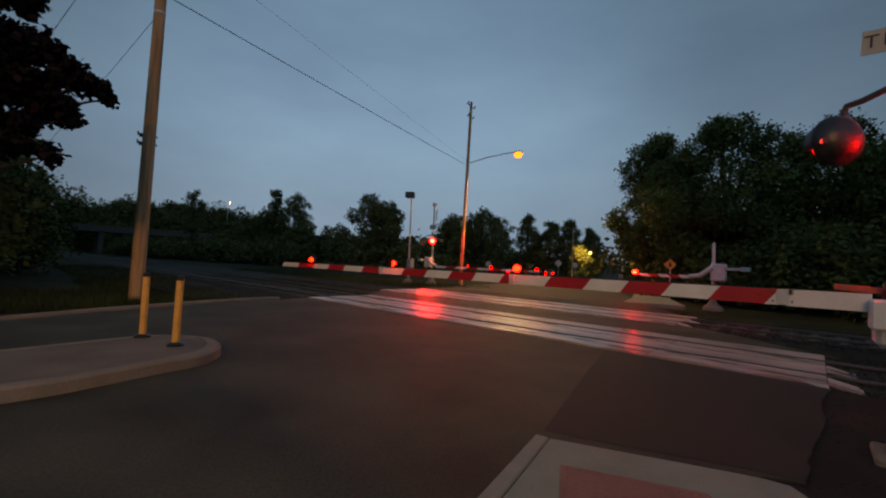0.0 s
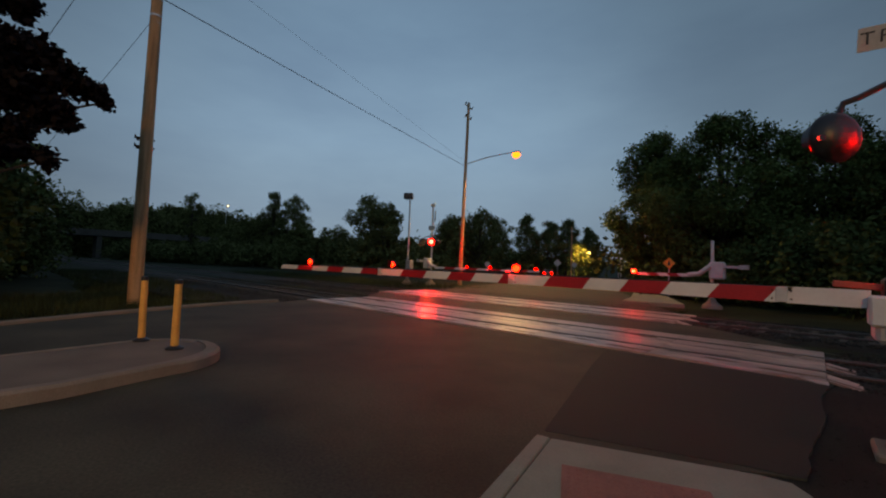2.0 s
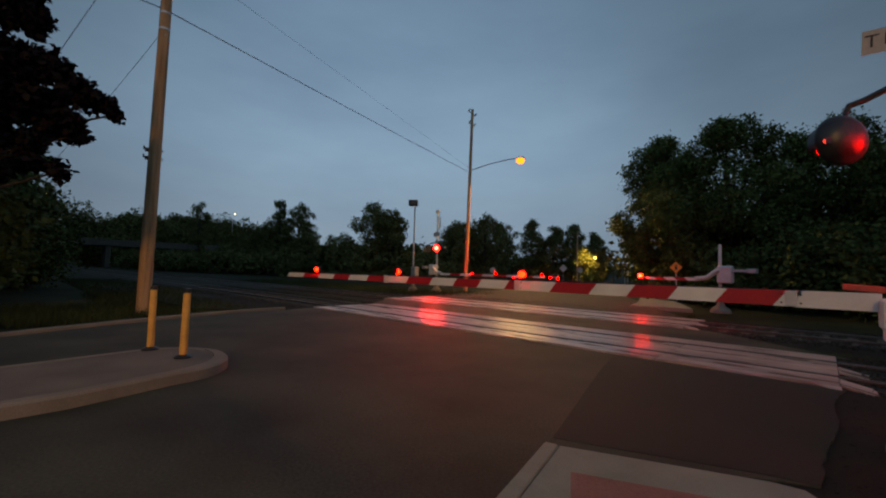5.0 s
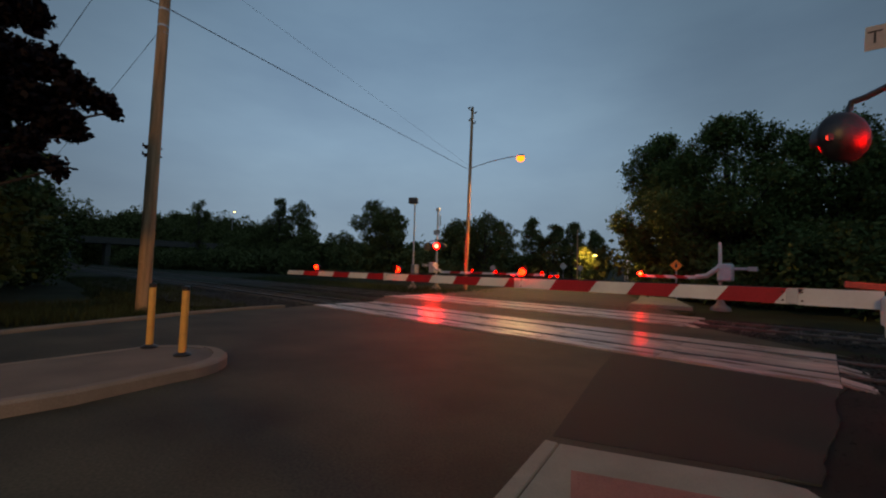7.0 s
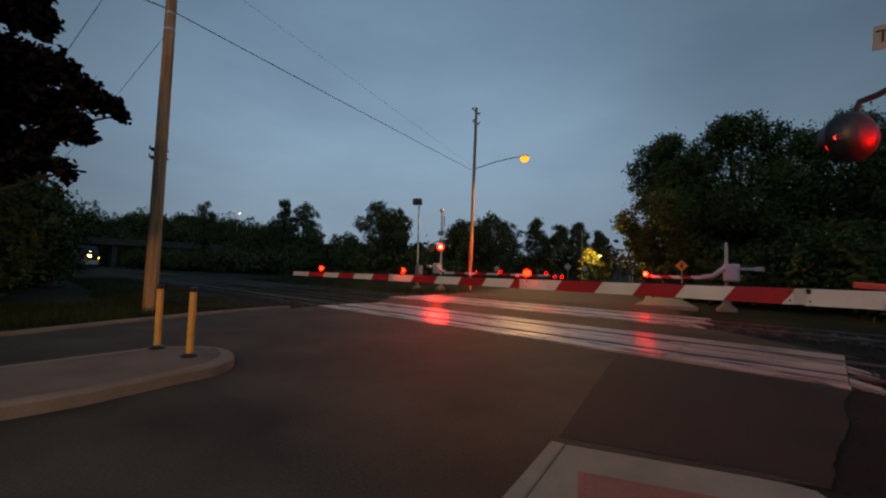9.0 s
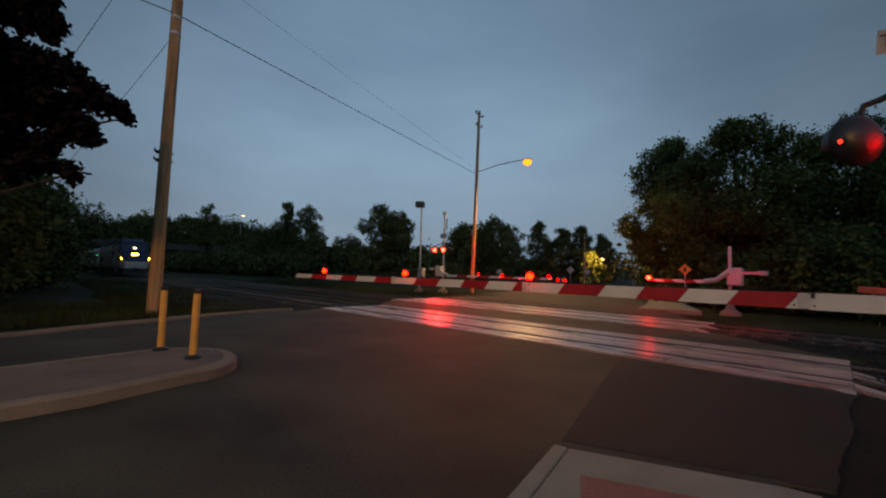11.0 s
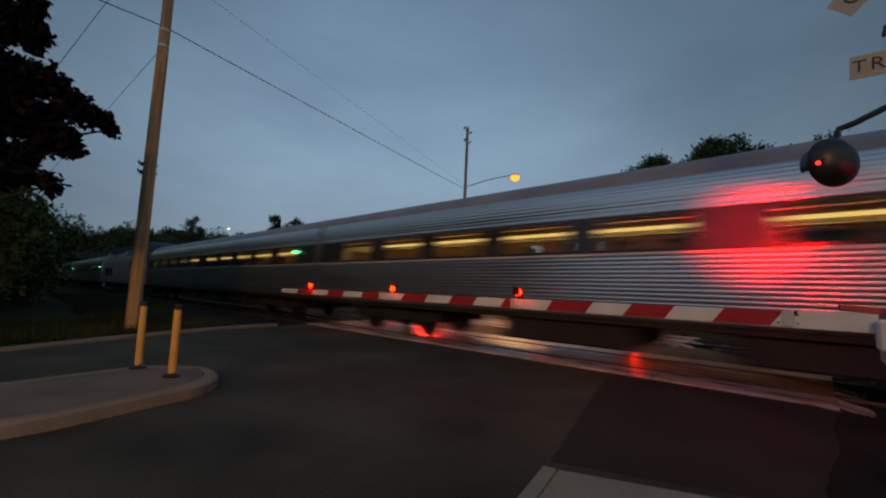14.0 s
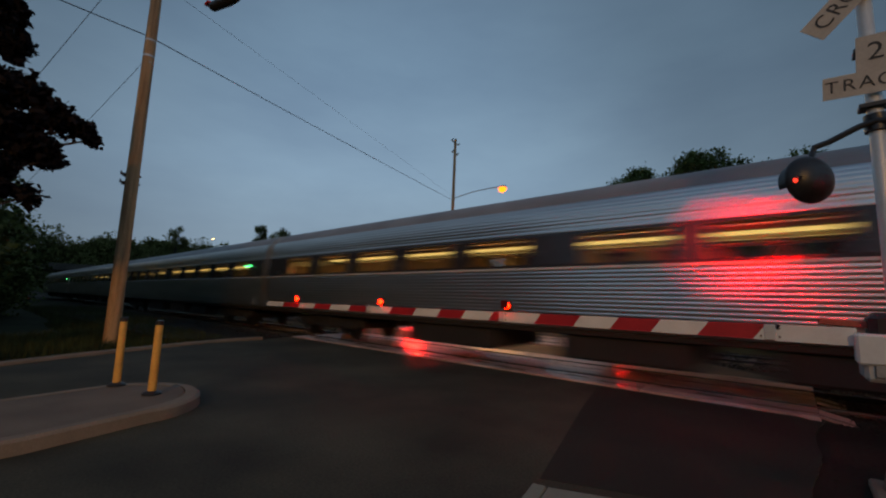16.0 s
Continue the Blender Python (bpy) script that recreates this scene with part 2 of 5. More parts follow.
# ---- building helpers ----
class Geo:
    """A mesh in the making: vertices and faces."""

    def __init__(self):
        self.v, self.f = [], []

    def add(self, vs, fs, m=None):
        k = len(self.v)
        self.v += [tuple(m @ Vector(p)) for p in vs] if m is not None else [tuple(p) for p in vs]
        self.f += [tuple(i + k for i in f) for f in fs]
        return self

    def box(self, x0, x1, y0, y1, z0, z1, bevel=0.0, m=None):
        bm = bmesh.new()
        bmesh.ops.create_cube(bm, size=1.0)
        for p in bm.verts:
            p.co = ((x0 + x1) / 2 + p.co.x * (x1 - x0), (y0 + y1) / 2 + p.co.y * (y1 - y0), (z0 + z1) / 2 + p.co.z * (z1 - z0))
        if bevel:
            bmesh.ops.bevel(bm, geom=bm.edges[:], offset=bevel, segments=1, affect="EDGES")
        bm.verts.index_update()
        self.add([p.co[:] for p in bm.verts], [[q.index for q in f.verts] for f in bm.faces], m)
        bm.free()
        return self

    def rings(self, rings, closed=True, caps=True, m=None):
        n = len(rings[0])
        vs = [p for r in rings for p in r]
        fs = []
        for i in range(len(rings) - 1):
            for j in range(n if closed else n - 1):
                a, b = i * n + j, i * n + (j + 1) % n
                fs.append((a, b, b + n, a + n))
        if caps:
            fs += [tuple(range(n))[::-1], tuple(range((len(rings) - 1) * n, len(rings) * n))]
        return self.add(vs, fs, m)

    def rod(self, p0, p1, r0, r1=None, n=12, m=None, caps=True):
        r1 = r0 if r1 is None else r1
        p0, p1 = Vector(p0), Vector(p1)
        q = (p1 - p0).to_track_quat("Z", "Y")
        rs = []
        for p, r in ((p0, r0), (p1, r1)):
            rs.append([p + q @ Vector((r * math.cos(2 * math.pi * k / n), r * math.sin(2 * math.pi * k / n), 0)) for k in range(n)])
        return self.rings(rs, caps=caps, m=m)

    def tube(self, pts, r, n=8, r1=None):
        pts = [Vector(p) for p in pts]
        rs = []
        for i, p in enumerate(pts):
            d = (pts[min(i + 1, len(pts) - 1)] - pts[max(i - 1, 0)]).normalized()
            q = d.to_track_quat("Z", "Y")
            rr = r if r1 is None else r + (r1 - r) * i / (len(pts) - 1)
            rs.append([p + q @ Vector((rr * math.cos(2 * math.pi * k / n), rr * math.sin(2 * math.pi * k / n), 0)) for k in range(n)])
        return self.rings(rs)

    def turned(self, profile, n=24, m=None):
        """A lathe shape about z from (radius, z) rows."""
        return self.rings([[(r * math.cos(2 * math.pi * k / n), r * math.sin(2 * math.pi * k / n), z) for k in range(n)] for r, z in profile], m=m)

    def prism(self, poly, z0, z1, m=None):
        n = len(poly)
        vs = [(x, y, z0) for x, y in poly] + [(x, y, z1) for x, y in poly]
        return self.add(vs, [tuple(range(n))[::-1], tuple(range(n, 2 * n))] + [(i, (i + 1) % n, n + (i + 1) % n, n + i) for i in range(n)], m)

    def mesh(self, name, material, smooth=35.0):
        me = bpy.data.meshes.new(name)
        me.from_pydata(self.v, [], self.f)
        bm = bmesh.new()
        bm.from_mesh(me)
        bmesh.ops.recalc_face_normals(bm, faces=bm.faces)
        bm.to_mesh(me)
        bm.free()
        me.materials.append(material)
        if smooth:
            me.polygons.foreach_set("use_smooth", [True] * len(me.polygons))
            me.set_sharp_from_angle(angle=radians(smooth))
        return me


def part(name, geo, material, parent=None, label="", m=None, smooth=35.0):
    ob = new(name, geo.mesh(name, material, smooth) if isinstance(geo, Geo) else geo)
    ob.parent = parent
    if m is not None:
        ob.matrix_basis = m
    return tagged(ob, label)


def thing(name, label, category, group="", m=None):
    ob = new(name)
    ob.empty_display_size = 0.1
    if m is not None:
        ob.matrix_basis = m
    return tagged(ob, label, category, group)


def setting(name, geo, material, label, category, smooth=35.0):
    return tagged(part(name, geo, material, None, "", None, smooth), label, category, "", "structure")


def words(name, text, size, material, parent, m, pitch=0.72):
    """Upright characters, each a mesh of its own."""
    for k, ch in enumerate(text):
        if ch != " ":
            letter(name, ch, size, material, parent, m @ pose((k - (len(text) - 1) / 2) * size * pitch, 0, 0))


def letter(name, text, size, material, parent, m, label=""):
    c = bpy.data.curves.new(name, "FONT")
    c.body, c.size, c.extrude, c.align_x, c.align_y = text, size, 0.001, "CENTER", "CENTER"
    c.materials.append(material)
    tmp = new(name, c)
    me = bpy.data.meshes.new_from_object(tmp.evaluated_get(bpy.context.evaluated_depsgraph_get()))
    bpy.data.objects.remove(tmp)
    ob = new(name, me)
    ob.parent = parent
    ob.matrix_basis = m
    return tagged(ob, label)


# times at which the paired signal lamps change over: right to left at 0.35 s and every 0.968 s
SWITCH = [(0.35 + 0.484 * k, k % 2 == 0) for k in range(33)]
SHUTTERS = []


def shutter_rows(left, opened, shut):
    """Rows for a shutter that clears its lamp in the left or in the right phase."""
    now = not left
    rows = [(0.0, opened if now else shut)]
    for t, to_left in SWITCH:
        if t > 15.9:
            break
        rows.append((t - 0.034, opened if now else shut))
        now = left == to_left
        rows.append((t + 0.034, opened if now else shut))
    rows.append((16.0, opened if now else shut))
    return rows


# ---- ground, road, tracks ----
def sheet(x0, x1, y0, y1, nx, ny, height):
    g = Geo()
    for j in range(ny + 1):
        for i in range(nx + 1):
            x, y = x0 + (x1 - x0) * i / nx, y0 + (y1 - y0) * j / ny
            g.v.append((x, y, height(x, y)))
    for j in range(ny):
        for i in range(nx):
            a = j * (nx + 1) + i
            g.f.append((a, a + 1, a + nx + 2, a + nx + 1))
    return g


def rise(x, y):
    bank = 0.10 * noise.noise((x * 0.15, y * 0.15, 0.0)) if math.hypot(x, y) < 80 else 0.0
    hill = 26.0 * max(0.0, min(1.0, (-x - 215) / 130)) * max(0.0, min(1.0, (y - 14) / 40))
    return -0.16 + bank * 0.5 + hill


g = sheet(-160, 120, -60, 140, 140, 100, rise)
for quad in (((-3000, -160), (-3000, 3000)), ((120, 3000), (-3000, 3000)), ((-160, 120), (140, 3000)), ((-160, 120), (-3000, -60))):
    (x0, x1), (y0, y1) = quad
    s = sheet(x0, x1, y0, y1, 40, 40, lambda x, y: -0.16 + (26.0 * max(0.0, min(1.0, (-x - 215) / 130)) * max(0.0, min(1.0, (y - 14) / 40))))
    g.add(s.v, s.f)
setting("ground", g, EARTH, "dark rough grass and bare earth beside the tracks", "ground")


def prism_setting(name, poly, z0, z1, material, label, category):
    return setting(name, Geo().prism(poly, z0, z1), material, label, category)


# road on this side, widening to the crossing, and beyond it; the far road slants away
EDGE = [(-0.05 + 0.05 * (y - 4) + 0.07 * noise.noise((0.3, y * 0.9, 0)) + 0.03 * noise.noise((2.3, y * 4, 0)), y) for y in np.linspace(4.15, 7.95, 40).tolist()]
prism_setting("road", [(-9.0, -60), (11.9, -60), (0.32, -6), (-1.55, 3.2), (-0.25, 4.05), *EDGE, (0.2, 8.06), (-14.5, 8.06), (-14.05, 6.9), (-14.0, 5.0), (-12.8, 2.0), (-11.7, -1.5), (-10.4, -20)],
              -0.3, 0.0, ASPHALT, "dark worn asphalt road leading up to the crossing", "road")
prism_setting("road", [(-14.9, 11.25), (0.4, 11.25), (-2.4, 13.8), (-16.9, 13.8)], -0.3, 0.0, ASPHALT, "asphalt strip between the two tracks", "road")
prism_setting("road", [(-17.8, 17.0), (-3.6, 17.0), (-5.6, 21.0), (-9.5, 29.0), (-22.0, 55.0), (-50, 120), (-62, 120), (-31.0, 55.0), (-22.0, 33.0)],
              -0.3, -0.01, OLD_ASPHALT, "grey asphalt road going on beyond the tracks", "road")
# darker patch of newer asphalt
prism_setting("road_patch", [(-1.85, 3.5), (-0.4, 4.06), *((x - 0.003, y) for x, y in EDGE), (-2.95, 7.98), (-2.6, 6.4)], 0.0, 0.004, mat("patch_asphalt", (0.024, 0.024, 0.018), 0.8, vary=0.3, scale=0.8, fine=90, bump=0.5, spec=0.25),
              "darker patch of newer asphalt", "road")
prism_setting("gravel_verge", [(-1.0, 3.9), (-0.3, 3.2), (-0.3, -20), (14, -20), (14, 8.0), (-0.6, 8.0)], -0.3, -0.015, GRAVEL, "dark gravel verge round the signal mast", "gravel")
prism_setting("gravel_verge", [(-40, 3.6), (-16.5, 4.6), (-14.2, 7.0), (-14.6, 8.0), (-60, 8.0)], -0.3, -0.03, GRAVEL, "dark gravel strip along the track", "gravel")


def strip(pts, width, z0, z1, bevel=0.02):
    """A kerb along a line of points."""
    g = Geo()
    rs = []
    pts = [Vector((*p, 0)) for p in pts]
    for i, p in enumerate(pts):
        d = (pts[min(i + 1, len(pts) - 1)] - pts[max(i - 1, 0)]).normalized()
        n = Vector((-d.y, d.x, 0)) * width
        a, b = p, p + n
        rs.append([(a.x, a.y, z0), (a.x, a.y, z1 - bevel), tuple(a.lerp(b, bevel / width)[:2]) + (z1,), tuple(a.lerp(b, 1 - bevel / width)[:2]) + (z1,), (b.x, b.y, z1 - bevel), (b.x, b.y, z0)])
    return g.rings(rs)


kerb = setting("kerb_left", strip([(-9.6, -30), (-10.9, -6), (-11.85, 0.0), (-12.35, 1.0), (-12.85, 2.0), (-13.5, 3.6), (-13.95, 4.9), (-14.2, 6.0), (-14.25, 6.9)], 0.22, -0.2, 0.075),
               CONCRETE, "pale concrete kerb curving along the road", "kerb")


def island():
    cx, cy = -6.98, 1.52
    pts = [(-2.6, -22.0), (-4.4, -10.0), (-5.62, -0.6), (-5.68, 0.5)]
    pts += [(cx + 1.0 * math.cos(a), cy + 0.88 * math.sin(a)) for a in [math.pi * k / 14 for k in range(15)]]
    pts += [(-7.65, -0.6), (-6.6, -10.0), (-4.7, -22.0)]
    inner = [(x + (0.03 if x < -6.9 + (0.55 - y) * 0.2 else -0.03), y - (0.03 if y > 1.6 else 0)) for x, y in pts]
    t = thing("traffic_island", "pale concrete traffic island with a rounded nose", "traffic island")
    core = [(x + (0.15 if x < -6.9 + (0.55 - y) * 0.2 else -0.15), y - (0.15 if y > 1.6 else 0)) for x, y in pts]
    part("kerb", Geo().rings([[(x, y, z) for x, y in p] for p, z in ((pts, -0.2), (pts, 0.125), (inner, 0.155), (core, 0.155), (core, 0.10))]), CONCRETE, t, "pale concrete kerb ring")
    top = [(x + (0.012 if x < -6.9 + (0.55 - y) * 0.2 else -0.012), y - (0.012 if y > 1.5 else 0)) for x, y in core]
    part("infill", Geo().prism(top, 0.06, 0.150), INFILL, t, "dull concrete infill")
    return t


island()

def post(x, y, lean=0):
    t = thing("marker_post", "orange-yellow plastic marker post with a black foot on the island", "marker post", "posts on the island", pose(x, y, 0.155, 0, lean, 0))
    g = Geo().turned([(0.052, 0.03), (0.050, 0.5), (0.048, 0.94), (0.047, 0.955)], 16)
    part("tube", g, YELLOW, t)
    part("cap", Geo().turned([(0.049, 0.945), (0.049, 1.0), (0.035, 1.012)], 16), BLACK, t, "black cap")
    g = Geo().turned([(0.115, 0.0), (0.115, 0.02), (0.075, 0.045), (0.06, 0.05)], 16)
    part("foot", g, BLACK, t, "black rubber foot")
    return t


post(-7.82, 1.59), post(-6.87, 1.80, 2.2)

# pavement slab with its tactile plate and kerb
prism_setting("pavement", [(11.87, -60), (13.1, -60), (1.5, -6), (0.5, 0.0), (0.10, 3.2), (0.05, 3.6), (-0.02, 3.78), (-0.12, 3.90), (-0.3, 3.88), (-1.685, 3.32), (-1.455, 2.24)], -0.2, 0.035, SLAB, "pale concrete pavement ending at a dropped kerb", "pavement")
setting("kerb_right", strip([(-1.705, 3.33), (-1.475, 2.24), (11.84, -60)][::-1], 0.125, -0.2, 0.033, 0.012), SLAB, "low concrete kerb beside the pavement", "kerb")
tact = tagged(part("tactile_plate", Geo().prism([(-1.40, 2.93), (-0.52, 3.31), (-0.16, 2.55), (-1.04, 2.17)], 0.03, 0.044), TACTILE), "faded red tactile paving plate set in the pavement", "tactile paving", "", "structure")
dome = Geo().turned([(0.014, 0.0), (0.011, 0.005)], 8).mesh("dome", TACTILE)
ux, uy = Vector((0.88, 0.38)).normalized(), Vector((0.36, -0.76)).normalized()
for i in range(15):
    for j in range(12):
        p = Vector((-1.40, 2.93)) + ux * (0.05 + 0.061 * i) + uy * (0.05 + 0.065 * j)
        ob = part("dome", dome, TACTILE, tact)
        ob.location = (p.x, p.y, 0.044)

# tracks: ballast, sleepers, rails and crossing panels
TRACKS = ((9.65, -14.4, 0.15), (15.4, -17.2, -3.1))
for cy, xa, xb in TRACKS:
    for x0, x1 in ((-400, xa), (xb, 300)):
        g = Geo()
        prof = [(cy - 2.3, -0.25), (cy - 1.5, -0.03), (cy + 1.5, -0.03), (cy + 2.3, -0.25)]
        g.rings([[(x, y, z) for y, z in prof] for x in np.linspace(x0, x1, 40)], closed=False, caps=False)
        setting("ballast_bed", g, BALLAST, "dark stone ballast bed under the track", "ballast")
    for side in (-1, 1):
        y = cy + side * 0.7525
        prof = [(-0.07, -0.13), (0.07, -0.13), (0.07, -0.118), (0.012, -0.10), (0.012, -0.005), (0.036, 0.005), (0.036, 0.035), (0.028, 0.042), (-0.028, 0.042), (-0.036, 0.035), (-0.036, 0.005), (-0.012, -0.005), (-0.012, -0.10), (-0.07, -0.118)]
        g = Geo().rings([[(x, y + a, b) for a, b in prof] for x in (-400, -60, 60, 300)])
        setting("rail", g, RAIL, "worn steel rail with a bright running face", "rail", 50)


def stones(name, n, boxes, size, material, label):
    """Scattered broken stones as one mesh."""
    rng = np.random.default_rng(5)
    base = np.array([(1, 0, -.4), (-.5, .86, -.4), (-.5, -.86, -.4), (.6, .5, .5), (-.7, .1, .6), (.1, -.6, .55)])
    tri = np.array([(0, 1, 3), (1, 4, 3), (1, 2, 4), (2, 5, 4), (2, 0, 5), (0, 3, 5), (3, 4, 5)])
    vs, fs = [], []
    for x0, x1, y0, y1, z in boxes:
        c = np.column_stack([rng.uniform(x0, x1, n), rng.uniform(y0, y1, n), np.full(n, z)])
        a = rng.uniform(0, 6.28, n)
        s = rng.uniform(0.5, 1.0, n) * size
        rot = np.stack([np.cos(a), -np.sin(a), np.sin(a), np.cos(a)], -1).reshape(n, 2, 2)
        xy = np.einsum("nij,kj->nki", rot, base[:, :2]) * s[:, None, None]
        p = np.concatenate([xy, np.repeat(base[None, :, 2:], n, 0) * s[:, None, None] * 0.8], -1) + c[:, None]
        k = sum(len(q) for q in vs)
        vs.append(p.reshape(-1, 3))
        fs.append((tri[None] + (k + 6 * np.arange(n))[:, None, None]).reshape(-1, 3))
    me = bpy.data.meshes.new(name)
    me.from_pydata(np.vstack(vs).tolist(), [], np.vstack(fs).tolist())
    me.materials.append(material)
    return tagged(new(name, me), label, "gravel", "", "stuff")


stones("ballast_stones", 4500, [(-34, -14.6, 7.4, 12.0, -0.03), (0.3, 9, 7.6, 12.0, -0.03), (-30, -17.4, 13.2, 17.6, -0.03), (-2.9, 8, 13.2, 17.6, -0.03)], 0.045, BALLAST, "loose broken ballast stones between the sleepers")
stones("verge_gravel", 2500, [(0.0, 4.0, 0.5, 7.6, -0.02), (-22, -14.4, 5.2, 7.8, -0.03)], 0.022, GRAVEL, "loose dark gravel beside the road")


# ---- vegetation ----
def leaves(centres, size, seed, flat=0.35):
    """Small leaf quads at the given places, as arrays for one mesh."""
    rng = np.random.default_rng(seed)
    n = len(centres)
    a = rng.normal(size=(n, 3))
    a[:, 2] *= flat + 0.4
    a /= np.linalg.norm(a, axis=1)[:, None]
    b = np.cross(a, rng.normal(size=(n, 3)))
    b /= np.linalg.norm(b, axis=1)[:, None]
    s = (size * rng.uniform(0.55, 1.25, n))[:, None]
    a, b = a * s, b * s * 0.62
    v = np.stack([centres - a, centres - 0.1 * a + b, centres + a, centres - 0.1 * a - b], 1).reshape(-1, 3)
    return v, np.arange(4 * n).reshape(-1, 4)


def leaf_mesh(name, centres, size, material, seed):
    v, f = leaves(centres, size, seed)
    me = bpy.data.meshes.new(name)
    me.from_pydata(v.tolist(), [], f.tolist())
    me.materials.append(material)
    return me


def crown_points(lobes, n, seed, clump=0.5, per=14):
    """Places of leaves in clumps spread over lobes (x, y, z, rx, ry, rz), denser towards the outside."""
    rng = np.random.default_rng(seed)
    lobes = np.array(lobes, float)
    w = (lobes[:, 3] * lobes[:, 4] * lobes[:, 5]) ** 0.67
    pick = rng.choice(len(lobes), n // per, p=w / w.sum())
    d = rng.normal(size=(len(pick), 3))
    d /= np.linalg.norm(d, axis=1)[:, None]
    r = rng.uniform(0.35, 1.0, len(pick)) ** 0.5
    c = lobes[pick, :3] + d * lobes[pick, 3:] * r[:, None]
    p = np.repeat(c, per, 0) + rng.normal(size=(len(c) * per, 3)) * clump
    return p


def tree(x, y, height, radius, seed, material, n=5000, size=0.3, clump=0.45, low=0.25, name="tree", label="dark leafy tree with an uneven crown", z=-0.2, lobes=None, count=17):
    rng = random.Random(seed)
    t = thing(name, label, "tree", "", pose(x, y, z))
    trunk = Geo()
    r0 = 0.022 * height + 0.05
    pts = [(0.03 * height * rng.uniform(-1, 1) * k, 0.03 * height * rng.uniform(-1, 1) * k, height * 0.72 * k) for k in (0, 0.3, 0.6, 1)]
    trunk.tube(pts, r0, 9, r0 * 0.35)
    if lobes is None:
        lobes = []
        for k in range(count):
            h = low + (1 - low) * (k + rng.random()) / count
            a = rng.uniform(0, 6.28) + k * 2.4
            spread = radius * (0.72 * math.sin(math.pi * min(1, max(0.12, (h - low) / (1.02 - low)))) ** 0.7) * rng.uniform(0.45, 1.22)
            rr = radius * rng.uniform(0.20, 0.38) * (17 / count) ** 0.4
            lobes.append((spread * math.cos(a), spread * math.sin(a), height * h - rr * 0.55, rr, rr, rr * rng.uniform(0.65, 0.95)))
        lobes.append((0, 0, height * 0.6, radius * 0.55, radius * 0.55, height * 0.26))
    for lx, ly, lz, rx, ry, rz in lobes:
        s = max(0.12, min(0.65, lz / height - 0.22))
        b = Vector((pts[2][0] * s, pts[2][1] * s, height * 0.72 * s))
        e = Vector((lx, ly, lz))
        trunk.tube([b, b.lerp(e, 0.5) + Vector((0, 0, 0.04 * height)), e], r0 * 0.32, 6, r0 * 0.07)
    part("trunk", trunk, BARK, t)
    part("crown", leaf_mesh("crown", crown_points(lobes, n, seed, clump), size, material, seed), material, t)
    return t


# the maple whose boughs hang in from the side
lobes = [(0, 2.2, 7.6, 0.5, 0.55, 0.9), (0, 2.65, 7.0, 0.3, 0.22, 0.35), (0, 2.3, 5.95, 0.6, 0.6, 0.45), (0.1, 2.95, 6.05, 0.35, 0.32, 0.28), (0.1, 3.45, 5.62, 0.4, 0.42, 0.27), (0.1, 3.9, 5.52, 0.25, 0.2, 0.19), (0.1, 4.15, 5.32, 0.15, 0.11, 0.13),
         (0.1, 2.7, 5.15, 0.5, 0.5, 0.42), (0.1, 3.2, 4.85, 0.35, 0.38, 0.32), (0.1, 3.45, 4.62, 0.2, 0.15, 0.12), (0, 2.75, 4.3, 0.4, 0.25, 0.26), (0.1, 3.2, 3.72, 0.3, 0.27, 0.17), (0, 2.72, 3.85, 0.3, 0.2, 0.14), (0, 2.3, 3.7, 0.4, 0.25, 0.25),
         (0, 2.0, 5.0, 0.6, 0.45, 1.4), (0, 1.2, 5.5, 1.5, 0.8, 2.2), (-0.5, -0.5, 7.5, 2.6, 2.0, 2.6)]
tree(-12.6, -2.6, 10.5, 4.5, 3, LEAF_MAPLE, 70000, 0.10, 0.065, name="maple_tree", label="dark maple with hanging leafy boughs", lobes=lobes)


def bush(x, y, height, radius, seed, material, n=3000, size=0.22, label="dark dense bush"):
    rng = random.Random(seed)
    lobes = [(radius * rng.uniform(-0.7, 0.7), radius * rng.uniform(-0.7, 0.7), height * rng.uniform(0.25, 0.72), radius * rng.uniform(0.35, 0.6), radius * rng.uniform(0.35, 0.6), height * rng.uniform(0.2, 0.32)) for _ in range(8)]
    lobes.append((0, 0, height * 0.3, radius * 0.8, radius * 0.8, height * 0.3))
    t = thing("bush", label, "bush", "", pose(x, y, -0.2))
    g = Geo()
    for lx, ly, lz, *_ in lobes:
        g.tube([(lx * 0.1, ly * 0.1, 0), (lx * 0.6, ly * 0.6, lz * 0.6), (lx, ly, lz)], 0.05, 5, 0.015)
    part("stems", g, BARK, t)
    part("foliage", leaf_mesh("foliage", crown_points(lobes, n, seed, 0.3), size, material, seed), material, t)


for k, (x, y, h, r) in enumerate(((-22, -2.2, 5.0, 3.0), (-28, -1.8, 6.3, 3.2), (-33, -1.6, 7.6, 3.3), (-40, -1.6, 7.8, 3.6), (-20, -4.5, 4.5, 3.0), (-36, 0.7, 6.2, 2.2), (-50, 0.9, 7.0, 2.6))):
    bush(x, y, h, r, 20 + k, LEAF_DARK, 9000, 0.13, "dark dense bush at the edge of the verge")

